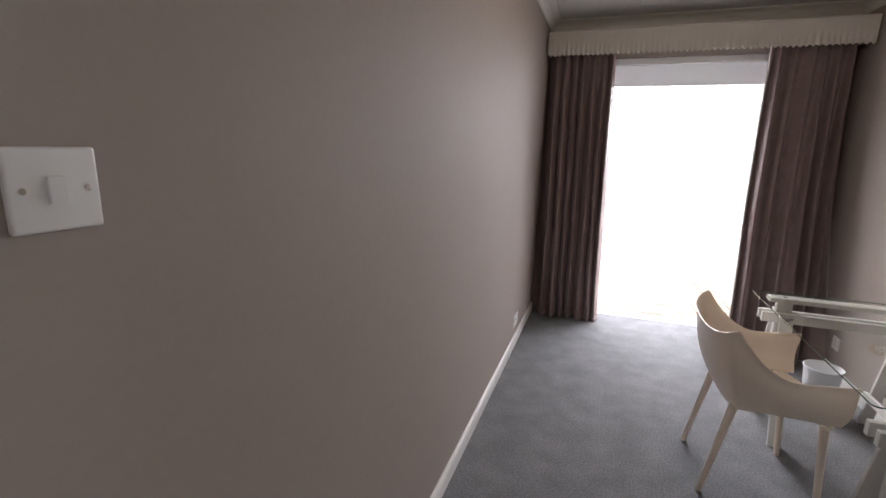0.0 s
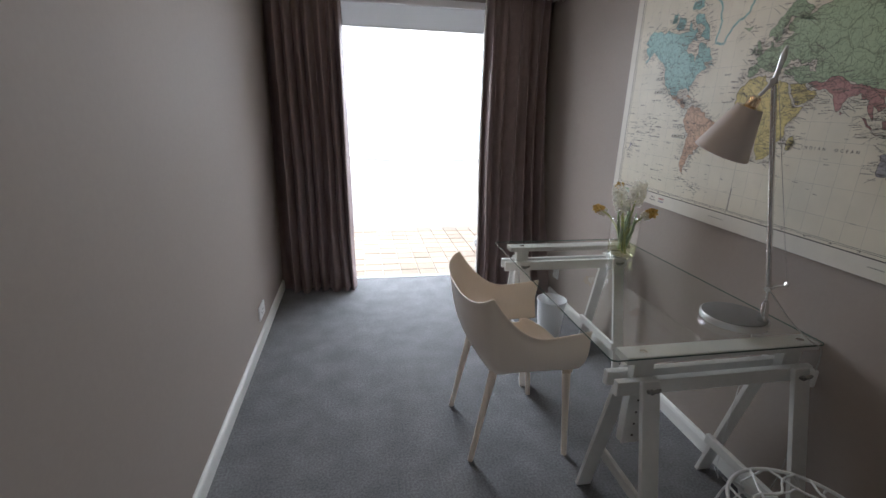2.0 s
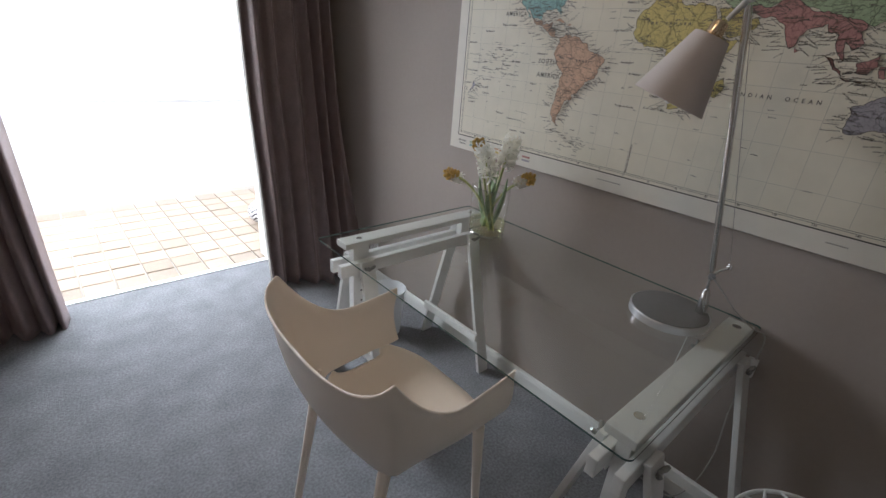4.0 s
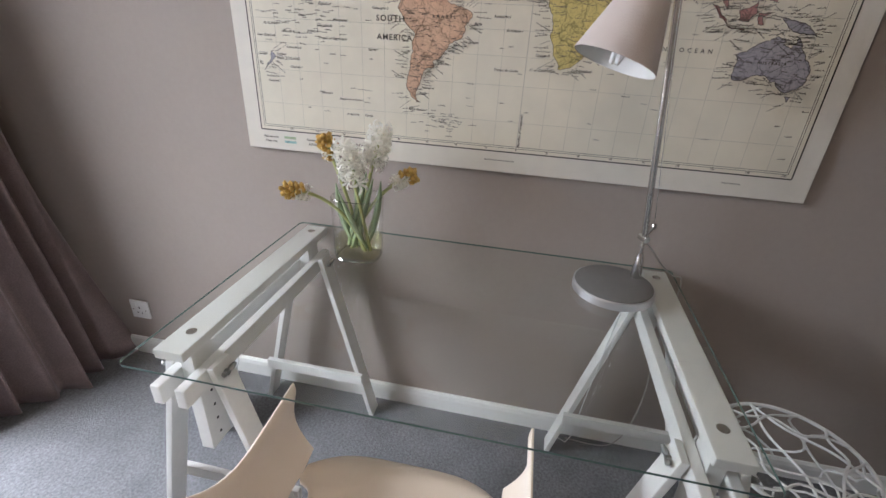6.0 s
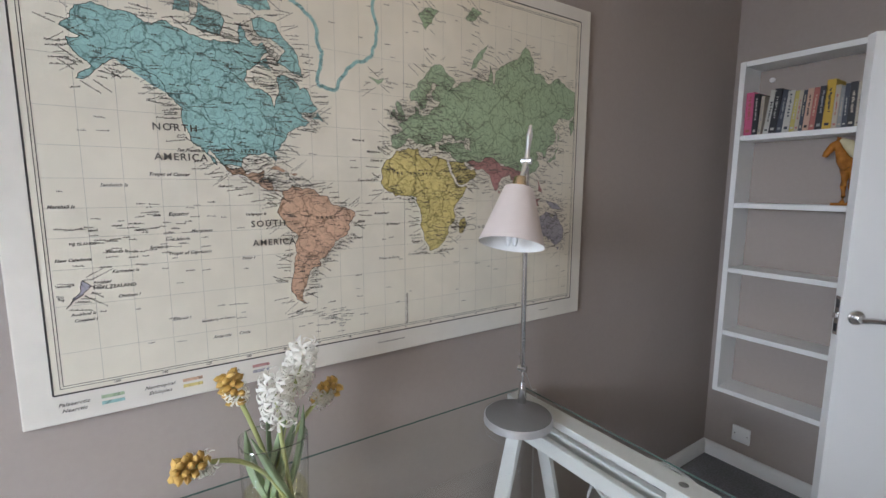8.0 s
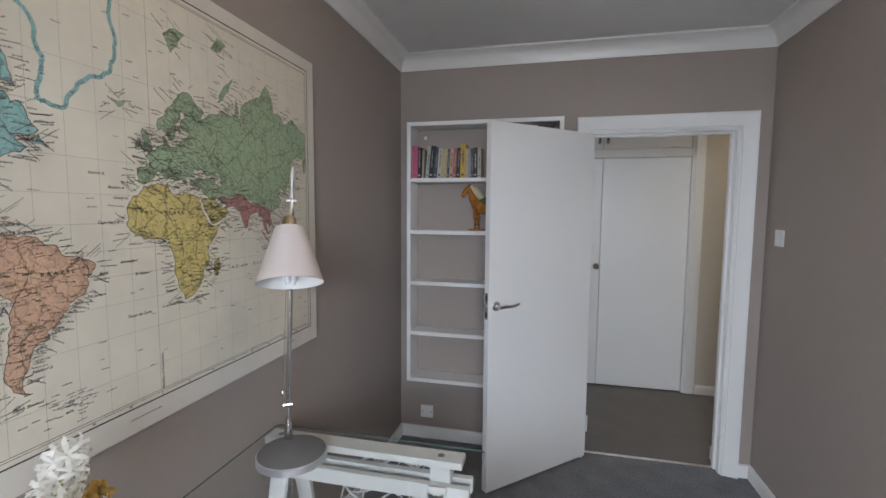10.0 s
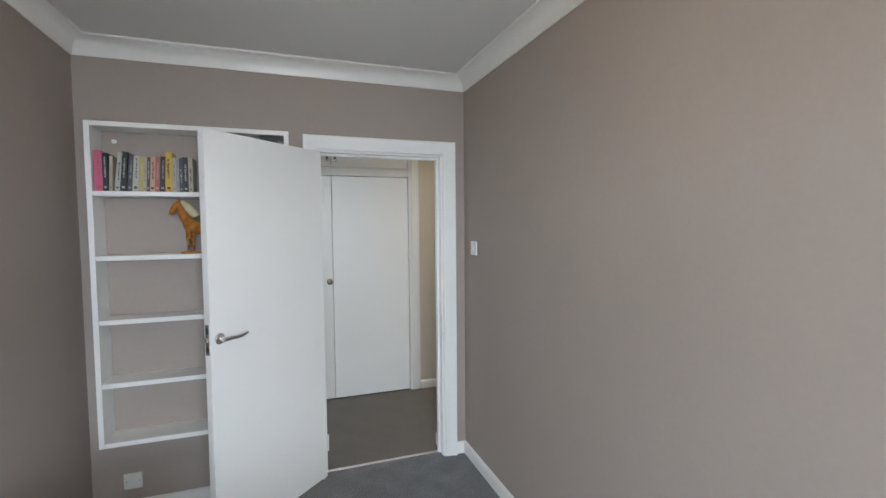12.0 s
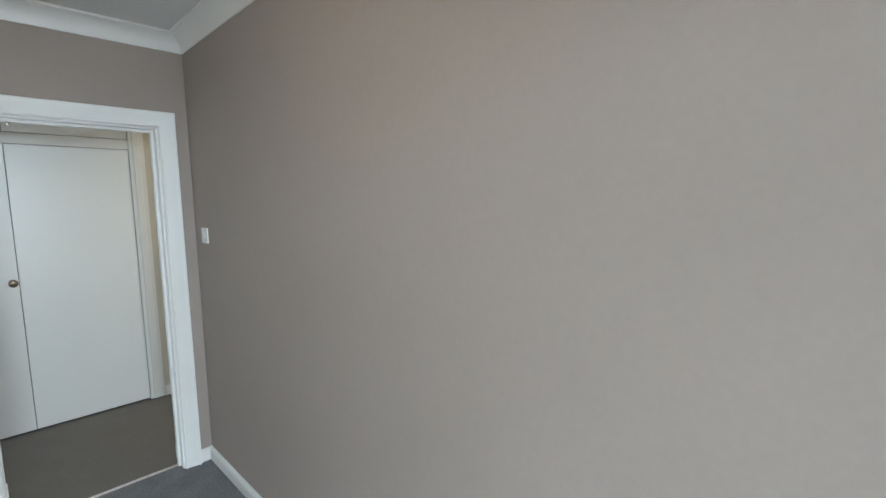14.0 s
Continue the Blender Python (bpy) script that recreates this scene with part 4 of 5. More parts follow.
tube(bm, [FOOT - up * 0.004, FOOT + up * 0.02, FOOT + up * 0.06, FOOT + up * 0.075], [0.015, 0.0145, 0.0115, 0.008], 16)
tube(bm, [FOOT + up * 0.07, JOINT], 0.0045, 12)
part("socket", bm, CHROME, lampt, "chrome stem socket", smooth=True)
bm = bmesh.new()
rod(bm, JOINT + Vector((-0.012, -0.006, 0)), JOINT + Vector((0.014, 0.006, 0)), 0.010, n=16)
tube(bm, [JOINT + Vector((0, 0, -0.004)), JOINT + Vector((0.018, -0.012, 0.012)), JOINT + Vector((0.036, -0.028, 0.022))], 0.0045, 10)
rod(bm, JOINT + Vector((0.034, -0.028, 0.017)), JOINT + Vector((0.040, -0.028, 0.029)), 0.007, n=12)
part("joint", bm, CHROME, lampt, "chrome joint with a small lever", smooth=True)
bm = bmesh.new()
w = (TOPJ - JOINT).normalized()
tube(bm, [JOINT, JOINT + w * 0.012, JOINT + w * 0.02, TOPJ - w * 0.03, TOPJ - w * 0.012], [0.005, 0.006, 0.0082, 0.0082, 0.006], 16)
part("column", bm, STEEL, lampt, "brushed steel column", smooth=True)
bm = bmesh.new()
rod(bm, TOPJ + Vector((-0.012, -0.008, 0)), TOPJ + Vector((0.012, 0.008, 0)), 0.009, n=16)
tube(bm, [CAP + (TOPJ - CAP) * 0.3, TOPJ, TOPJ.lerp(TIP, 0.4), TOPJ.lerp(TIP, 0.7), TIP], [0.005, 0.008, 0.0065, 0.0095, 0.004], 12)
part("lever", bm, SATIN, lampt, "chrome balancing lever", smooth=True)
bm = bmesh.new()
tube(bm, [JOINT + Vector((0.037, -0.028, 0.024)), TOPJ + Vector((0.012, -0.004, 0.0))], 0.0009, 6)
part("wire", bm, STEEL, lampt, "thin steel wire")
ax = (CAP - RIMC).normalized()
sm = Matrix.Translation(RIMC) @ ax.to_track_quat("Z", "Y").to_matrix().to_4x4()
SL = (CAP - RIMC).length
bm = bmesh.new()
lathe(bm, [(0.089, 0), (0.0895, 0.001), (0.041, SL - 0.02), (0.039, SL - 0.0195)], 56, sm, cap=False)
part("shade", bm, SHADE, lampt, "pinkish fabric shade", smooth=True)
bm = bmesh.new()
lathe(bm, [(0.0875, 0.0005), (0.0392, SL - 0.021), (0.001, SL - 0.021)], 56, sm, cap=False)
part("lining", bm, SHADEIN, lampt, "white shade lining", smooth=True)
bm = bmesh.new()
lathe(bm, [(0.001, SL - 0.022), (0.030, SL - 0.021), (0.0395, SL - 0.0195), (0.020, SL - 0.014), (0.0175, SL + 0.010), (0.014, SL + 0.015), (0.001, SL + 0.016)], 32, sm, cap=False)
part("cap", bm, BRASS, lampt, "brushed brass-steel lamp holder cap", smooth=True)
bm = bmesh.new()
for dx in (-0.009, 0.009):
    a = sm @ Vector((dx, 0, -0.004))
    b = sm @ Vector((dx, 0, 0.115))
    tube(bm, [a, a.lerp(b, 0.1), b], [0.004, 0.0075, 0.0075], 12)
rod(bm, sm @ Vector((0, 0, 0.112)), sm @ Vector((0, 0, SL - 0.022)), 0.018, n=16)
part("bulb", bm, PLASTIC, lampt, "switched-off white tube bulb", smooth=True)

bm = bmesh.new()
j = JOINT + Vector((1.375, 1.598, TZ))
pts = [j, Vector((1.44, 1.50, 0.845)), Vector((1.468, 1.455, 0.79)), Vector((1.50, 1.41, 0.75)), Vector((1.51, 1.385, 0.742)), Vector((1.513, 1.378, 0.70)), Vector((1.512, 1.385, 0.60)), Vector((1.508, 1.39, 0.45)), Vector((1.512, 1.382, 0.30)), Vector((1.505, 1.392, 0.18)), Vector((1.50, 1.42, 0.08)), Vector((1.512, 1.47, 0.012)), Vector((1.52, 1.60, 0.006))]
fine = []
for a, b, c, d in zip([pts[0]] + pts, pts, pts[1:], pts[2:] + [pts[-1]]):
    for k in range(6):
        s = k / 6
        fine.append(0.5 * ((2 * b) + (c - a) * s + (2 * a - 5 * b + 4 * c - d) * s * s + (3 * b - a - 3 * c + d) * s ** 3))
tube(bm, fine + [pts[-1]], 0.0022, 8)
cord = thing("lamp_cord", pose(0, 0, 0), "thin grey lamp cord running down behind the desk", "cord")
part("flex", bm, CABLE, cord, smooth=True)
part("cord_switch", boxes(((1.505, 1.372, 0.60), (1.521, 1.398, 0.66), 0.004)), PLASTIC, cord, "white in-line cord switch", smooth=True)

bm = bmesh.new()
tube(bm, [(1.40, 1.535, 0.725), (1.425, 1.545, 0.66), (1.44, 1.565, 0.45), (1.452, 1.582, 0.25), (1.468, 1.592, 0.08), (1.50, 1.60, 0.006), (1.53, 1.66, 0.005)], 0.0017, 6)
spare = thing("thin_cord", pose(0, 0, 0), "thin white cord hanging under the glass desk top", "cord")
part("flex", bm, PLASTIC, spare, smooth=True)

# ---------------------------------------------------------------- vase with hyacinths
VX, VY = 1.374, 2.336
vase = thing("vase", pose(VX, VY, TZ), "clear rounded glass vase half filled with yellowish water", "vase")


def oval(bm, prof, n=48, flat=0.86, closed=True):
    rings = []
    for r, z in prof:
        ring = []
        for k in range(n):
            a = 2 * math.pi * k / n
            c, s = math.cos(a), math.sin(a)
            e = (abs(c) ** 3 + abs(s) ** 3) ** (-1 / 3)
            ring.append(bm.verts.new((r * flat * e * c, r * e * s, z)))
        rings.append(ring)
    for a, b in zip(rings, rings[1:]):
        for k in range(n):
            bm.faces.new((a[k], a[(k + 1) % n], b[(k + 1) % n], b[k]))
    bm.faces.new(rings[0][::-1])
    if closed:
        bm.faces.new(rings[-1])


bm = bmesh.new()
oval(bm, [(0.058, 0.0), (0.064, 0.002), (0.068, 0.012), (0.071, 0.188), (0.0700, 0.1905), (0.0686, 0.189), (0.0680, 0.178)], closed=False)
g = part("glass", bm, VASEGLASS, vase, smooth=True)
g.visible_shadow = False
bm = bmesh.new()
oval(bm, [(0.0605, 0.0108), (0.0653, 0.020), (0.0660, 0.060)])
for nm, r, z, rad in (("rim", 0.0697, 0.1895, 0.0013), ("foot", 0.0630, 0.0042, 0.0030)):
    ring_bm = bmesh.new()
    pts = []
    for k in range(56):
        a = 2 * math.pi * k / 56
        c, q = math.cos(a), math.sin(a)
        e = (abs(c) ** 3 + abs(q) ** 3) ** (-1 / 3)
        pts.append((r * 0.86 * e * c, r * e * q, z))
    tube(ring_bm, pts, rad, 6, closed=True)
    part(nm, ring_bm, VASERIM, vase, "thick pale glass edge", smooth=True)
wtr = part("water", bm, WATER, vase, "cloudy yellowish water")
wtr.visible_shadow = False

flowers = thing("hyacinth_bunch", pose(VX, VY, TZ), "fading white and brown hyacinths standing in the vase", "flowers")
heads = [((0.0, -0.030), (-0.048, 0.000, 0.303), 0.0, 1), ((0.01, 0.01), (0.0, -0.064, 0.340), 0.0, 1), ((0.0, -0.01), (-0.01, 0.078, 0.330), 1.1, 2), ((-0.01, -0.02), (-0.055, 0.168, 0.203), 1.1, 3), ((0.0, 0.02), (0.03, -0.138, 0.248), 0.8, 4)]
rnd = random.Random(8)


def floret(bm, c, d, size):
    """Six reflexed petals round c, opening along d."""
    q = d.to_track_quat("Z", "Y")
    spin = rnd.uniform(0, 1)
    for k in range(6):
        a = 2 * math.pi * k / 6 + spin
        ca, sa = math.cos(a), math.sin(a)
        def at(r, h, w):
            return c + q @ Vector((r * ca - w * sa, r * sa + w * ca, h))
        wd = 0.15 * size
        rows_ = [(0.05, -0.1, 0.5), (0.32, 0.32, 0.75), (0.62, 0.50, 1.0), (0.92, 0.36, 0.75), (1.12, 0.08, 0.12)]
        v = [(bm.verts.new(at(r * size, h * size, -wd * f)), bm.verts.new(at(r * size, h * size, wd * f))) for r, h, f in rows_]
        for e, g_ in zip(v, v[1:]):
            bm.faces.new((e[0], e[1], g_[1], g_[0]))



for (bx, by), head, withered, kind in heads:
    base, top = Vector((bx * 0.9, by * 1.2, 0.02)), Vector(head)
    mid = Vector((bx * 0.5 + head[0] * 0.3, by * 0.4 + head[1] * 0.28, 0.17 if kind < 3 else 0.20))
    bm = bmesh.new()
    curve = [(base * (1 - s) ** 2 + mid * 2 * s * (1 - s) + top * s * s) for s in [k / 12 for k in range(13)]]
    tube(bm, curve, 0.0048, 10)
    stem = part("stem", bm, STEM, flowers, smooth=True)
    d = (curve[-1] - curve[-3]).normalized()
    n_ = 24 if withered == 0 else 30
    if kind < 3 and withered == 0:
        length, wide = 0.112, 0.034
    else:
        length, wide = 0.066, 0.021
    bw, bb = bmesh.new(), bmesh.new()
    q = d.to_track_quat("Z", "Y")
    for k in range(n_):
        s = (k + 0.5) / n_
        a = k * 2.39996
        r = wide * (0.75 + 0.35 * math.sin(math.pi * (0.15 + 0.8 * s)))
        out = q @ Vector((math.cos(a), math.sin(a), 0.25))
        c = top + d * (length * (s - 0.62)) + out * r * 0.55
        if rnd.random() < withered * (0.30 + 0.8 * s):
            blob(bb, c + out * r * 0.2, (0.008 * rnd.uniform(0.8, 1.2), 0.008, 0.013), out.to_track_quat("Z", "Y"), sub=1)
        else:
            dn = (out + Vector((0, 0, -0.5 if withered else 0.0))).normalized()
            floret(bw, c, dn, (0.025 if withered == 0 else 0.016) * rnd.uniform(0.8, 1.25))
    part("flower_head", bw, PETAL, flowers, "spike of white florets", smooth=True)
    if len(bb.verts):
        tagged(part("withered_head", bb, WITHER, flowers, smooth=True), "withered brown florets", kind="stuff")
    else:
        bb.free()


def blade(a, b, bend, width, tw):
    bm = bmesh.new()
    a, b = Vector(a), Vector(b)
    side = (b - a).cross(Vector((math.cos(tw), math.sin(tw), 0.1))).normalized()
    nrm = (b - a).normalized().cross(side)
    rows_ = []
    for k in range(11):
        s = k / 10
        p = a.lerp(b, s) + Vector(bend) * math.sin(math.pi * s)
        w = width * min(1, 0.65 + s * 1.2) * (1 - max(0, s - 0.6) / 0.4) ** 0.7 + 0.0006
        rows_.append([bm.verts.new(p + side * w), bm.verts.new(p + nrm * w * 0.45), bm.verts.new(p - side * w)])
    for r0, r1 in zip(rows_, rows_[1:]):
        for k in range(2):
            bm.faces.new((r0[k], r0[k + 1], r1[k + 1], r1[k]))
    o = part("leaf", bm, LEAF, flowers, smooth=True)
    md = o.modifiers.new("thickness", "SOLIDIFY")
    md.thickness = 0.0016


blade((0.0, -0.02, 0.03), (0.005, -0.07, 0.24), (0, -0.01, 0.0), 0.009, 0.2)
blade((0.0, 0.01, 0.03), (-0.01, 0.058, 0.225), (0, 0.012, 0.0), 0.011, 0.1)
blade((-0.01, -0.03, 0.03), (-0.02, 0.050, 0.21), (-0.01, 0, 0.0), 0.009, -0.3)
blade((0.0, 0.03, 0.03), (-0.01, -0.035, 0.27), (0.0, 0, 0.0), 0.010, 0.4)
blade((0.01, 0.0, 0.03), (0.0, 0.01, 0.28), (0.015, 0, 0.0), 0.010, 0.9)
blade((-0.01, 0.015, 0.03), (-0.015, -0.055, 0.25), (0.0, 0, 0.0), 0.010, 0.0)

# ---------------------------------------------------------------- waste bin, wire stool, sun room cushion
bint = thing("waste_bin", pose(1.29, 2.885, 0), "white tapered plastic waste bin on the carpet", "bin")
bm = bmesh.new()
lathe(bm, [(0.001, 0.004), (0.068, 0.0), (0.072, 0.004), (0.092, 0.245), (0.097, 0.247), (0.098, 0.255), (0.095, 0.258), (0.090, 0.252), (0.070, 0.01), (0.001, 0.009)], 48, cap=False)
part("bucket", bm, BIN, bint, smooth=True)

stool = thing("wire_stool", pose(1.235, 1.085, 0), "white bent-wire round stool on the carpet", "stool")
R = 0.20


def ring(name, r, z, rad):
    bm = bmesh.new()
    tube(bm, [(r * math.cos(2 * math.pi * k / 64), r * math.sin(2 * math.pi * k / 64), z) for k in range(64)], rad, 8, closed=True)
    return part(name, bm, WIRE, stool, smooth=True)


ring("top_ring", R * 0.93, 0.40, 0.0055)
ring("base_ring", R * 0.80, 0.006, 0.0055)
rnd = random.Random(4)
for k in range(14):
    a0 = 2 * math.pi * k / 14
    bm = bmesh.new()
    pts = []
    for i in range(25):
        s = i / 24
        zz = 0.40 - 0.394 * s
        rr = R * (0.93 + 0.22 * math.sin(math.pi * s) - 0.13 * s)
        a = a0 + 0.42 * math.sin(2 * math.pi * s * 1.5 + k * 2.1) * math.sin(math.pi * s) + 0.06 * rnd.uniform(-1, 1) * math.sin(math.pi * s)
        pts.append((rr * math.cos(a), rr * math.sin(a), zz))
    tube(bm, pts, 0.0036, 7)
    part("side_wire", bm, WIRE, stool, smooth=True)
for k in range(9):
    a0 = 2 * math.pi * k / 9 + 0.2
    a1 = a0 + math.pi * rnd.uniform(0.55, 0.95)
    bm = bmesh.new()
    p0, p1 = Vector((math.cos(a0), math.sin(a0), 0)) * R * 0.93, Vector((math.cos(a1), math.sin(a1), 0)) * R * 0.93
    pts = []
    for i in range(17):
        s = i / 16
        p = p0.lerp(p1, s) + (p1 - p0).normalized().cross(Vector((0, 0, 1))) * 0.018 * math.sin(2 * math.pi * s * (1 + k % 2)) * math.sin(math.pi * s)
        pts.append((p.x, p.y, 0.402 + 0.004 * math.sin(math.pi * s)))
    tube(bm, pts, 0.0036, 7)
    part("top_wire", bm, WIRE, stool, smooth=True)

bm = bmesh.new()
n_u, n_v, rr = 72, 40, 0.10
vs = [[bm.verts.new((rr * math.sin(math.pi * (0.001 + 0.998 * j / n_v)) * math.cos(2 * math.pi * i / n_u), rr * math.sin(math.pi * (0.001 + 0.998 * j / n_v)) * math.sin(2 * math.pi * i / n_u), 0.092 - 0.092 * math.cos(math.pi * (0.001 + 0.998 * j / n_v)))) for i in range(n_u)] for j in range(n_v + 1)]
for j in range(n_v):
    for i in range(n_u):
        f = bm.faces.new((vs[j][i], vs[j][(i + 1) % n_u], vs[j + 1][(i + 1) % n_u], vs[j + 1][i]))
        tri = abs((i % 9) - 4.5)
        f.material_index = 1 if (j + int(tri)) % 5 < 2 else 0
cush = part("ball_cushion", bm, [SUNWALL, BLACK], smooth=True)
cush.matrix_world = pose(1.335, 4.735, 0.0, 0, 0, 20)
tagged(cush, "round white cushion with black zigzag stripes on the tiles", "cushion")

# ---------------------------------------------------------------- the framed world map
MY0, MY1, MZ0, MZ1, MX = 1.135, 2.770, 0.995, 2.108, 1.540
worldmap = thing("world_map", pose(0, 0, 0), "large antique-style world map print on a pale board", "map")
part("board", boxes(((MX, MY0, MZ0), (X1 - 0.0005, MY1, MZ1), 0.003)), MARGIN, worldmap)
IY0, IY1, IZ0, IZ1 = MY0 + 0.052, MY1 - 0.052, MZ0 + 0.062, MZ1 - 0.045


def sheet(bm, pts, lift):
    bm.faces.new([bm.verts.new((MX - lift, y, z)) for y, z in pts])


def line(bm, a, b, w, lift):
    a, b = Vector(a), Vector(b)
    n = (b - a).normalized()
    n = Vector((-n.y, n.x)) * w / 2
    sheet(bm, [a + n, b + n, b - n, a - n], lift)


bm = bmesh.new()
sheet(bm, [(IY0, IZ0), (IY1, IZ0), (IY1, IZ1), (IY0, IZ1)], 0.0006)
part("sheet", bm, PAPER, worldmap)
bm = bmesh.new()
for off, w in ((0.0, 0.0035), (0.012, 0.0012), (0.017, 0.0012)):
    a, b, c, d = IY0 + off, IY1 - off, IZ0 + off, IZ1 - off
    for p, q in (((a, c), (b, c)), ((b, c), (b, d)), ((b, d), (a, d)), ((a, d), (a, c))):
        line(bm, p, q, w, 0.0012)
part("border", bm, INK, worldmap, "printed black border lines")


def merc(lon, lat):
    y = 2.207 - (lon + 67.5) / 228.0
    return y, 1.178 + (math.log(math.tan(math.pi / 4 + radians(lat) / 2)) + 1.154) * 0.222


def grid_line(a, b, w):
    bm = bmesh.new()
    line(bm, a, b, w, 0.0010)
    part("grid_line", bm, GRIDINK, worldmap)


for lon in range(-180, 170, 15):
    y = merc(lon, 0)[0]
    grid_line((y, IZ0 + 0.018), (y, IZ1 - 0.018), 0.0007 if lon else 0.0014)
for lat in (-60, -45, -30, -15, 0, 15, 30, 45, 60, 70, 80):
    z = merc(0, lat)[1]
    if IZ0 + 0.02 < z < IZ1 - 0.02:
        grid_line((IY0 + 0.018, z), (IY1 - 0.018, z), 0.0007)

LANDS = []


def tinted(name, mat, *ll):
    """One printed land: its rough outline as longitude, latitude, longitude, latitude ..."""
    LANDS.append((name, mat, ll))


tinted("north_america", TEAL, -168, 66, -162, 70, -156, 71, -140, 70, -134, 69, -128, 70, -115, 68, -108, 68, -102, 68, -96, 68, -95, 72, -92, 69, -87, 68, -85, 69, -82, 67, -87, 64, -93, 62, -95, 59, -92, 57, -88, 57, -82, 55, -80, 51, -79, 54, -77, 57, -78, 61, -74, 62, -70, 61, -66, 58, -63, 59, -60, 55, -56, 52, -60, 50, -66, 50, -65, 48, -61, 46, -67, 44, -71, 42, -74, 40, -76, 36, -81, 31, -80, 26)
tinted("united_states", TEAL, -80.5, 26, -82, 29, -85, 30, -90, 29, -94, 29.5, -97, 27, -98, 22, -107, 23, -110, 27, -113, 31, -114, 29, -110, 23, -112, 25, -117, 32, -121, 35, -124, 41, -124, 48, -128, 51, -131, 55, -137, 58, -145, 60, -151, 60, -158, 56, -164, 54, -158, 58, -164, 61, -166, 64, -161, 64.5, -168, 66, -140, 66, -110, 62, -95, 58, -80, 45, -81, 31)
tinted("central_america", PINK, -107, 23, -98, 22, -96, 18, -91, 19, -87, 21, -88, 16, -83, 14, -82, 9, -78, 8, -84, 9, -92, 14, -103, 18)
tinted("south_america", PINK, -78, 8, -72, 12, -70, 11, -62, 10, -57, 6, -52, 5, -50, 0, -48, -1, -44, -2.5, -38, -4, -35, -6, -35, -9, -39, -14, -39, -18, -42, -22, -48, -25, -49, -28, -54, -34, -58, -35, -57, -38, -62, -39, -65, -43, -66, -47, -68, -50, -69, -53, -66, -55, -72, -53, -75, -49, -75, -46, -73, -40, -73, -36, -71, -30, -70, -20, -76, -14, -79, -8, -81, -5, -80, -2, -79, 1, -77, 5)
tinted("africa", YELLOW, -6, 35, 3, 37, 10, 37, 11, 34, 20, 31, 23, 33, 32, 31, 34, 27, 37, 20, 40, 15, 43, 12, 51, 12, 48, 6, 43, 0, 40, -4, 40, -10, 40, -15, 35, -20, 35, -24, 32, -29, 26, -34, 19, -35, 17, -30, 15, -27, 12, -17, 13, -10, 12, -5, 9, 0, 9, 4, 5, 5, -2, 5, -7, 4.5, -13, 9, -17, 14, -16, 20, -16, 24, -10, 30)
tinted("arabia", YELLOW, 35, 29, 42, 30, 48, 30, 51, 25, 54, 24, 57, 25, 59, 22, 56, 18, 52, 16, 44, 13, 42, 17, 39, 21)
tinted("madagascar", YELLOW, 49, -12, 50, -16, 47, -25, 44, -24, 44, -18)
tinted("europe", GREEN, -9, 43, -2, 43.5, -1, 46, -4, 48.5, 2, 51, 8, 54, 8, 57, 11, 56, 11, 54, 19, 54.5, 22, 57, 28, 60, 22, 60.5, 21, 63, 25, 65.5, 22, 66, 17, 62, 18, 60, 16, 57, 12, 56, 10, 59, 5, 59, 5, 62, 12, 66, 20, 70, 27, 71, 40, 67, 34, 64, 44, 67, 55, 69, 62, 69, 62, 42, 49, 45, 47, 43, 40, 43, 37, 46, 33, 45, 30, 46, 28, 42, 24, 41, 23, 37, 20, 40, 16, 39)
tinted("iberia_and_italy", GREEN, 16, 39, 18, 40, 13, 44, 12, 45, 8, 44, 3, 43, 0, 39, -5, 36, -9, 37, -9, 43, -1, 46, 10, 48, 20, 46, 19, 42, 14, 45, 13, 43)
tinted("russian_asia", GREEN, 55, 68, 62, 68, 68, 69, 70, 73, 74, 68, 76, 72, 85, 74, 92, 75, 104, 78, 112, 76, 114, 73, 122, 73, 128, 71, 134, 72, 140, 73, 150, 71, 160, 70, 168, 69, 166, 64, 160, 60, 162, 57, 157, 51, 155, 57, 160, 61, 152, 59, 142, 59, 136, 55, 140, 51, 138, 46, 131, 43, 129, 36, 126, 35, 125, 39, 118, 39, 121, 36, 119, 34, 122, 30, 118, 25, 110, 21, 98, 25, 70, 40, 55, 52)
tinted("southern_asia", GREEN, 62, 69, 80, 66, 104, 50, 110, 30, 108, 21, 98, 25, 92, 27, 80, 30, 72, 34, 62, 30, 56, 27, 50, 30, 48, 30, 42, 30, 36, 36, 30, 36.5, 27, 37, 27, 40, 34, 42, 41, 41.5, 47, 42, 49, 38, 54, 37, 53, 42, 51, 46, 58, 50)
tinted("india", ROSE, 50, 30, 62, 30, 72, 34, 80, 30, 92, 27, 98, 25, 108, 21, 106, 18, 109, 13, 105, 9, 101, 13, 103, 5, 103, 2, 100, 6, 98, 10, 97, 17, 94, 17, 91, 22, 86, 20, 80, 15, 80, 11, 77.5, 8, 74, 14, 72, 20, 70, 22, 66, 25, 57, 26)
tinted("australia", MAUVE, 114, -22, 119, -20, 122, -17, 126, -14, 130, -12, 132, -11, 136, -12, 136, -15, 140, -17, 142, -11, 145, -15, 147, -19, 151, -24, 153, -28, 150, -37, 146, -39, 141, -38, 138, -34, 135, -35, 132, -32, 129, -32, 124, -33, 118, -35, 115, -34, 115, -30)
tinted("tasmania", MAUVE, 145, -41, 148, -41, 147, -43.5)
tinted("new_zealand", MAUVE, -169, -35, -166, -38, -171, -42, -176, -46, -173, -42, -170, -39)
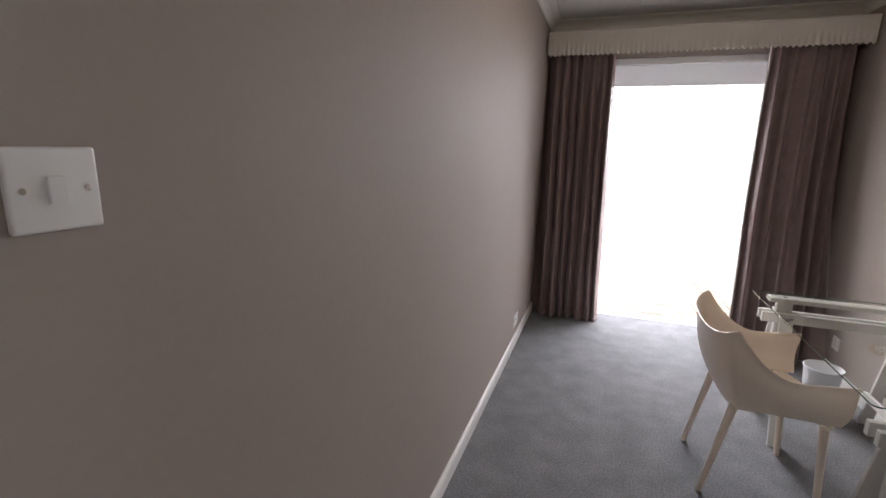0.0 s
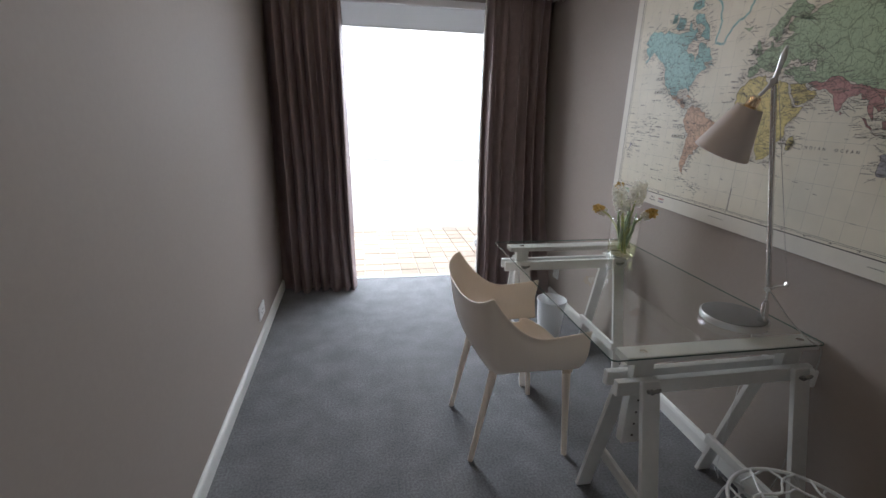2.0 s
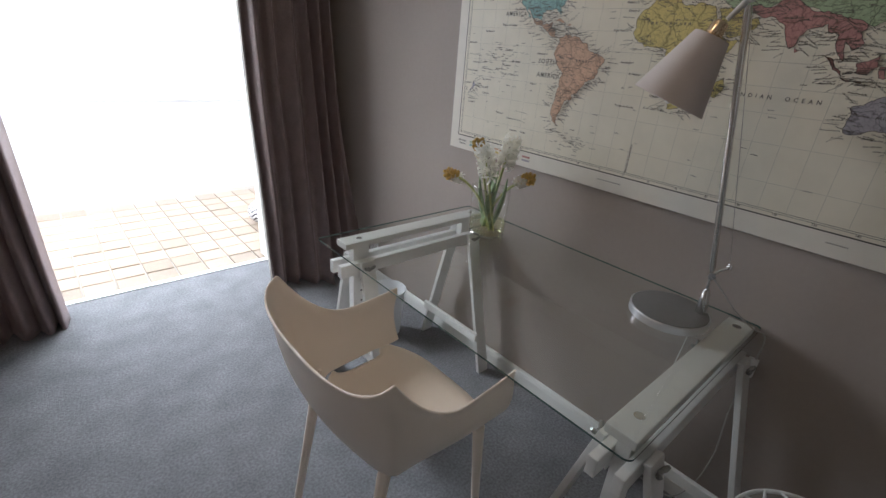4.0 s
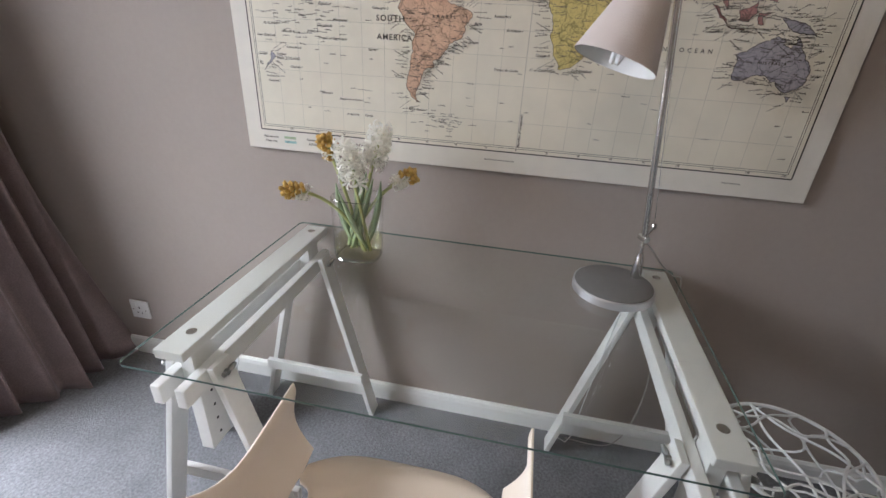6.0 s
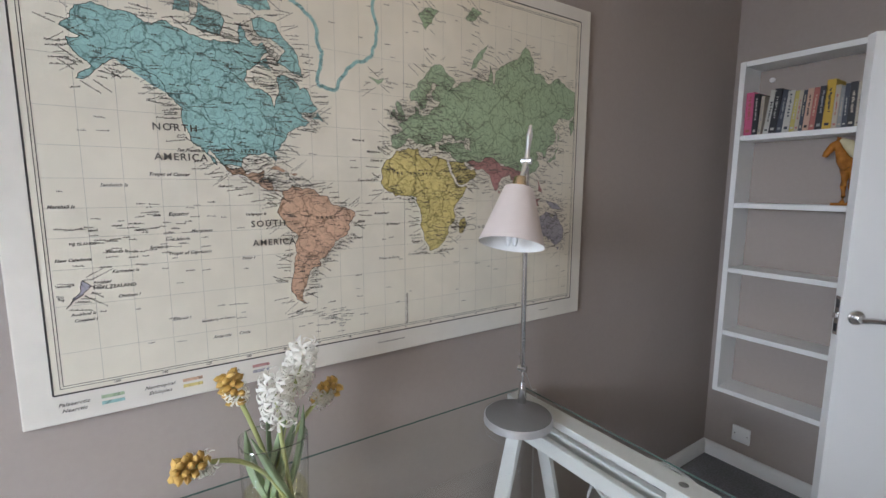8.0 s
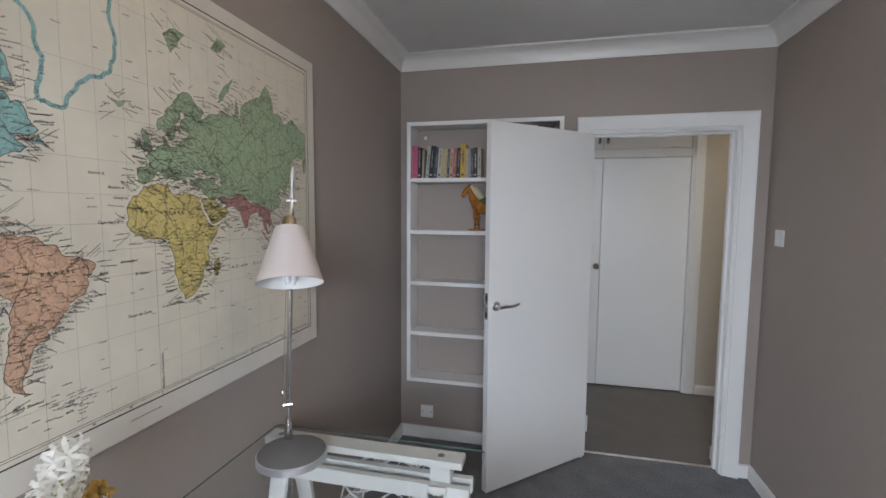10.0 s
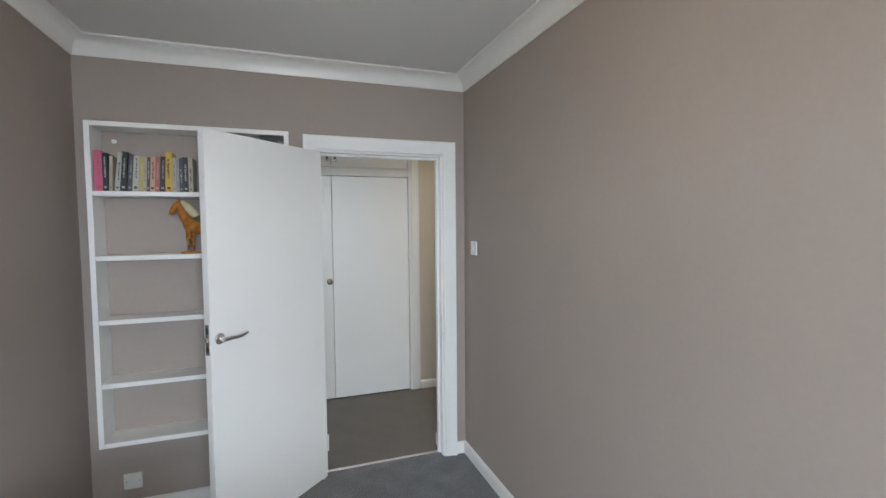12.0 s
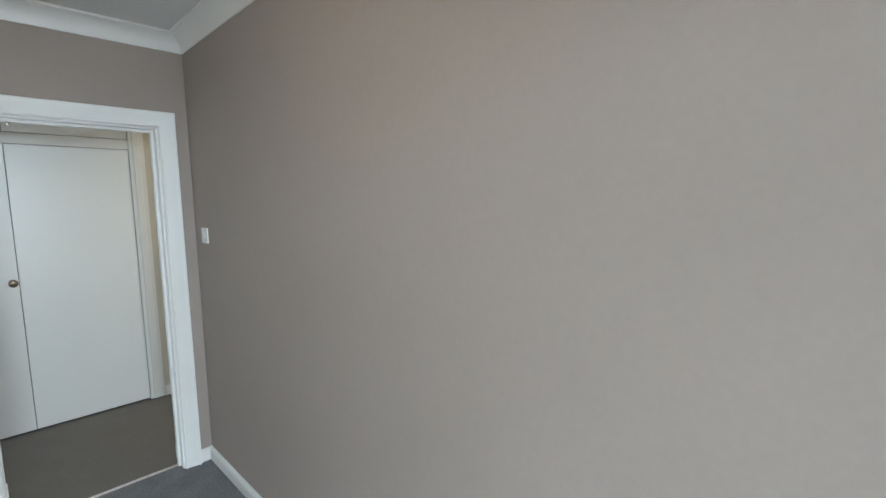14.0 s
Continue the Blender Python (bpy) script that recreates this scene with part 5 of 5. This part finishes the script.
tinted("borneo", ROSE, 109, 2, 114, 4, 117, 7, 118, 1, 115, -4, 110, -3)
tinted("sumatra", ROSE, 95, 5, 99, 3, 104, -3, 105, -6, 100, -2)
tinted("java", ROSE, 105, -6.5, 114, -7.5, 114, -8.5, 106, -7.5)
tinted("celebes", ROSE, 119, 1, 125, 1.5, 121, -1, 123, -5, 120, -5, 119, -2)
tinted("new_guinea", MAUVE, 131, -1, 136, -2, 141, -3, 146, -6, 150, -10, 142, -9, 138, -8, 134, -4)
tinted("japan", GREEN, 130, 32, 134, 35, 139, 38, 141, 42, 144, 44, 140, 35, 136, 34)
tinted("britain", GREEN, -5, 50, 1, 51, 0, 54, -2, 57, -5, 58.5, -6, 57, -4, 54)
tinted("ireland", GREEN, -10, 52, -6, 52, -6, 55, -8, 55)
tinted("baffin", TEAL, -90, 73, -78, 73, -72, 70, -66, 66, -64, 62, -70, 63, -78, 65, -73, 68, -80, 70, -88, 71)
tinted("victoria", TEAL, -118, 70, -112, 69, -105, 69, -104, 73, -114, 74)
tinted("banks", TEAL, -125, 72, -118, 72, -117, 75, -124, 75)
tinted("devon", TEAL, -96, 75, -80, 75, -82, 77, -95, 77)
tinted("ellesmere", TEAL, -92, 78, -80, 77, -75, 79, -66, 82, -85, 82)
tinted("southampton", TEAL, -87, 64, -81, 63, -83, 66)
tinted("newfoundland", TEAL, -59, 48, -53, 47, -56, 51)
tinted("novaya_zemlya", GREEN, 52, 71, 57, 74, 68, 77, 66, 76, 58, 72)
tinted("spitsbergen", GREEN, 11, 79, 16, 77, 22, 79, 26, 80, 16, 80)
tinted("franz_josef_land", GREEN, 48, 80, 56, 80, 62, 81, 54, 81.5)
tinted("sakhalin", GREEN, 142, 54, 144, 49, 142, 46)
tinted("iceland", GREEN, -24, 65, -14, 65, -18, 63)
tinted("philippines", ROSE, 120, 18, 122, 16, 124, 12, 126, 7, 122, 8)
tinted("ceylon", ROSE, 80, 9, 82, 7, 80.5, 6)
tinted("cuba", PINK, -84, 22, -79, 23, -75, 20.5, -78, 20.5)
tinted("hispaniola", PINK, -73, 19.5, -69, 19, -71, 18)


def coast(ll, seed, depth=3):
    """A ragged closed outline through rough corner points (longitude, latitude)."""
    rnd = random.Random(seed)
    pts = [Vector(merc(a, b)) for a, b in zip(ll[::2], ll[1::2])]
    inner = [(b - a).length > 0.1 for a, b in zip(pts, pts[1:] + pts[:1])]      # joins of two tints, with no shore
    for d in range(depth):
        out = []
        for a, b in zip(pts, pts[1:] + pts[:1]):
            m_ = (a + b) / 2
            n = Vector((-(b - a).y, (b - a).x))
            out += [a, m_ + n * rnd.uniform(-0.15, 0.15) * min(1.0, 0.05 / max((b - a).length, 1e-6))]
        pts = out
    return [Vector((min(max(p.x, IY0 + 0.02), IY1 - 0.02), min(max(p.y, IZ0 + 0.02), IZ1 - 0.02))) for p in pts], [f for f in inner for _ in range(2 ** depth)]


coasts, shores = [], []
for k, (name, mat, ll) in enumerate(LANDS):
    pts, joins = coast(ll, 20 + k)
    coasts.append(pts)
    shores.append(joins)
    bm = bmesh.new()
    vv = [bm.verts.new((MX - 0.0016 - 0.00004 * k, p.x, p.y)) for p in pts]
    bm.faces.new(vv)
    part("land", bm, mat, worldmap, "printed tinted " + name.replace("_", " "))
bm = bmesh.new()
for pts, joins in zip(coasts, shores):
    for a, b, f in zip(pts, pts[1:] + pts[:1], joins):
        if (b - a).length > 1e-5 and not f:
            line(bm, a, b, 0.0011, 0.0026)
part("coastline", bm, INK, worldmap, "printed dark coastlines")
bm = bmesh.new()
green = coast([-55, 60, -44, 60, -38, 66, -22, 70, -18, 76, -20, 82, -38, 83, -58, 82, -70, 77, -58, 75, -52, 69, -54, 65], 77)[0]
for a, b in zip(green, green[1:] + green[:1]):
    line(bm, a, b, 0.009, 0.0018)
part("greenland_edge", bm, TEAL, worldmap, "teal printed edge of Greenland")

# names too small to read, as short strokes beside the coasts and across the seas
rnd = random.Random(31)
bm = bmesh.new()


def word(y, z, n, tilt=0.0):
    """A run of tiny strokes, n letters long."""
    for k in range(n):
        w, h = rnd.uniform(0.0011, 0.0018), rnd.choice((0.0019, 0.0019, 0.0024, 0.0034))
        yy = y - k * 0.0024
        zz = z + tilt * k * 0.0024
        if IY0 + 0.022 < yy < IY1 - 0.022 and IZ0 + 0.022 < zz < IZ1 - 0.022:
            sheet(bm, [(yy, zz), (yy - w, zz + tilt * w), (yy - w, zz + h), (yy, zz + h)], 0.0029)


for pts, joins in zip(coasts, shores):
    last = None
    for k in range(0, len(pts), 2):
        if joins[k]:
            continue
        a, b = pts[k], pts[(k + 1) % len(pts)]
        if last is not None and (a - last).length < 0.0062:
            continue
        last = a
        n = Vector(((b - a).y, -(b - a).x))
        if n.length:
            n.normalize()
        n *= 1 if rnd.random() < 0.85 else -1
        p = a + n * rnd.uniform(0.004, 0.012)
        L = rnd.randint(7, 16)
        t_ = max(-0.9, min(0.9, -n.y / n.x)) if abs(n.x) > 0.15 else rnd.uniform(-0.5, 0.5)
        t_ *= 0.8
        if n.x > 0:
            p = p + Vector((L * 0.0024, -t_ * L * 0.0024))
        word(p.x, p.y, L, t_ if rnd.random() < 0.5 else t_ * 0.2)
for pts in coasts[:8]:
    for _ in range(len(pts) // 4):
        a, b = rnd.choice(pts), rnd.choice(pts)
        p = a.lerp(b, rnd.uniform(0.3, 0.7))
        word(p.x, p.y, rnd.randint(4, 9), rnd.uniform(-0.2, 0.2))
for _ in range(170):
    word(rnd.uniform(IY0 + 0.03, IY1 - 0.03), rnd.uniform(IZ0 + 0.04, IZ1 - 0.03), rnd.randint(4, 9), rnd.uniform(-0.05, 0.05))
for _ in range(70):
    word(1.30 + rnd.gauss(0, 0.06), 1.40 + rnd.gauss(0, 0.07), rnd.randint(5, 10), rnd.uniform(-0.08, 0.08))
for _ in range(40):
    word(2.14 + rnd.gauss(0, 0.03), 1.125 + rnd.gauss(0, 0.018), rnd.randint(5, 9), rnd.uniform(-0.05, 0.05))
for _ in range(75):
    word(2.54 + rnd.gauss(0, 0.07), 1.37 + rnd.gauss(0, 0.04), rnd.randint(5, 9), rnd.uniform(-0.06, 0.1))
for y0, n in ((2.0, 26), (1.35, 14)):
    for k in range(n):
        w = 0.0018
        yy = y0 - k * 0.0034
        sheet(bm, [(yy, MZ0 + 0.034), (yy - w, MZ0 + 0.034), (yy - w, MZ0 + 0.0375), (yy, MZ0 + 0.0375)], 0.0009)
tagged(part("small_print", bm, INKMID, worldmap, "tiny printed place names"), kind="stuff")
for k, pair in enumerate(((GREEN, TEAL), (PINK, YELLOW), (ROSE, MAUVE))):
    for dz, mat in zip((0.037, 0.0235), pair):
        bm = bmesh.new()
        y0 = MY1 - 0.128 - 0.15 * k
        sheet(bm, [(y0, MZ0 + dz), (y0 - 0.040, MZ0 + dz), (y0 - 0.040, MZ0 + dz + 0.0075), (y0, MZ0 + dz + 0.0075)], 0.0008)
        part("legend_swatch", bm, mat, worldmap)


def lettering(body, y, z, size, spread=1.0, turn=0.0, slant=0.0):
    cu = bpy.data.curves.new("lettering", "FONT")
    cu.body, cu.size, cu.space_character, cu.align_x = body, size, spread, "CENTER"
    cu.shear, cu.resolution_u, cu.offset = slant, 3, size * (0.03 if size < 0.012 else 0.015)
    tmp = new("lettering", cu)
    dg = bpy.context.evaluated_depsgraph_get()
    me = bpy.data.meshes.new_from_object(tmp.evaluated_get(dg))
    bpy.data.objects.remove(tmp)
    me.transform(Matrix(((0, 0, -1, MX - 0.0032), (-1, 0, 0, y), (0, 1, 0, z), (0, 0, 0, 1))) @ Matrix.Rotation(radians(turn), 4, "Z"))
    me.materials.append(INKMID)
    o = new("lettering", me)
    o.parent = worldmap
    return tagged(o, "printed name", kind="stuff")


lettering("SOUTH", 2.288, 1.382, 0.021, 1.25)
lettering("AMERICA", 2.276, 1.336, 0.021, 1.2)
lettering("NORTH", 2.470, 1.596, 0.021, 1.25)
lettering("AMERICA", 2.462, 1.534, 0.021, 1.2)
lettering("BRAZIL", *merc(-52, -10), 0.011, 2.0)
lettering("THE  SAHARA", *merc(6, 20), 0.011, 2.1)
lettering("AUSTRALIA", *merc(133, -26), 0.009, 1.5)
lettering("NEW ZEALAND", 2.60, 1.268, 0.010, 1.05)
lettering("UNITED  STATES", 2.350, 1.556, 0.010, 1.5)
lettering("INDIAN  OCEAN", *merc(80, -22), 0.014, 2.0)
for k, (upper, lower) in enumerate((("Palaearctic", "Nearctic"), ("Neotropical", "Ethiopian"), ("Indian", "Australian"))):
    lettering(upper, MY1 - 0.083 - 0.15 * k, MZ0 + 0.0375, 0.0105, 1.1, 0.0, 0.35)
    lettering(lower, MY1 - 0.083 - 0.15 * k, MZ0 + 0.0240, 0.0105, 1.1, 0.0, 0.35)
# smaller names in slanting type
NAMES = [
    ("Tropic of Cancer", 2.48, 1.5, 0.009),
    ("Equator", 2.471, 1.414, 0.01),
    ("Tropic of Capricorn", 2.457, 1.328, 0.0085),
    ("Sandwich Is", 2.559, 1.477, 0.0081),
    ("Marquesas", 2.433, 1.376, 0.0081),
    ("Marshall Is", 2.629, 1.434, 0.0081),
    ("New Caledonia", 2.621, 1.328, 0.0076),
    ("Kermadec Is", 2.554, 1.299, 0.0076),
    ("Chatham I", 2.552, 1.246, 0.0076),
    ("Emerald I", 2.478, 1.18, 0.0076),
    ("Dougherty or Keates I", 2.409, 1.167, 0.0066),
    ("Galapagos Is", 2.316, 1.41, 0.0076),
    ("Easter I", 2.338, 1.306, 0.0076),
    ("Antarctic", 2.405, 1.124, 0.0085),
    ("Circle", 2.356, 1.124, 0.0085),
    ("Falkland Is", 2.178, 1.215, 0.0071),
    ("South Shetland", 2.206, 1.154, 0.0071),
    ("San Francisco", 2.443, 1.553, 0.0081),
    ("Gulf of", 2.294, 1.494, 0.0085),
    ("Mexico", 2.29, 1.486, 0.0095),
    ("WEST INDIES", 2.203, 1.477, 0.0081),
    ("Florida", 2.247, 1.507, 0.0076),
    ("Bahama Is", 2.217, 1.494, 0.0076),
    ("Gulf of C.", 2.378, 1.476, 0.0066),
    ("FIJI ISLANDS", 2.607, 1.36, 0.0066),
    ("Friendly Is", 2.563, 1.341, 0.0071),
    ("Society Is", 2.504, 1.345, 0.0071),
    ("Low Islands", 2.475, 1.36, 0.0081),
    ("Auckland", 2.587, 1.28, 0.0066),
    ("Auckland Is", 2.615, 1.217, 0.0071),
    ("Campbell I", 2.613, 1.204, 0.0071),
]
for body, y, z, size in NAMES:
    lettering(body, y + 0.25 * max(0, y - 2.45), z, size * 1.15, 1.05, 0.0, 0.0 if body.isupper() else 0.3)
for body, lon, lat in (("Cape Verd Is", -27, 15), ("Canary Is", -20, 28), ("Madeira Is", -22, 33), ("Azores Is", -32, 39), ("Ascension I", -17, -8), ("St Helena I", -9, -16), ("Tristan da Cunha", -12, -38), ("C. of Good Hope", 10, -37), ("Orange R", 9, -29), ("Port Elizabeth", 33, -36), ("Bahia", -31, -13), ("Rio Janeiro", -35, -24)):
    lettering(body, *merc(lon, lat), 0.0088, 1.05, 0.0, 0.3)
for k, lon in enumerate(range(-160, 180, 20)):
    lettering(str(abs(lon)), merc(lon, 0)[0], IZ0 + 0.006, 0.008)
lettering("Meridian of Greenwich", 1.903, 1.12, 0.010, 1.0, 90)

# ---------------------------------------------------------------- quarry tiles of the sun room
base_ = structure("sunroom_floor", boxes(((SX0, Y1 + 0.0285, -0.1), (SX1, SY1 - 0.001, -0.014))), GROUT, "quarry-tiled sun room floor")
TW, TL, GAP = 0.152, 0.152, 0.009
bm = bmesh.new()
box(bm, (-TW / 2, -TL / 2, -0.0135), (TW / 2, TL / 2, 0.0), 0.0025, 1)
tile = part("tile", bm, TILE, base_)
mesh_ = tile.data
bpy.data.objects.remove(tile)
rnd = random.Random(2)
ny = int((SY1 - 0.005 - (Y1 + 0.03)) / (TL + GAP))
cols = [k for k in range(-6, 16)]
for j in range(ny + 1):
    y = Y1 + 0.03 + TL / 2 + j * (TL + GAP)
    if y + TL / 2 > SY1:
        continue
    for k in cols:
        x = 0.02 + k * (TW + GAP)
        if SX0 + TW / 2 < x < SX1 - TW / 2:
            o = new("tile", mesh_)
            o.parent = base_
            o.matrix_basis = pose(x, y, -0.002 + rnd.uniform(-0.0015, 0.0015), rnd.uniform(-0.3, 0.3), rnd.uniform(-0.3, 0.3), rnd.uniform(-0.4, 0.4))
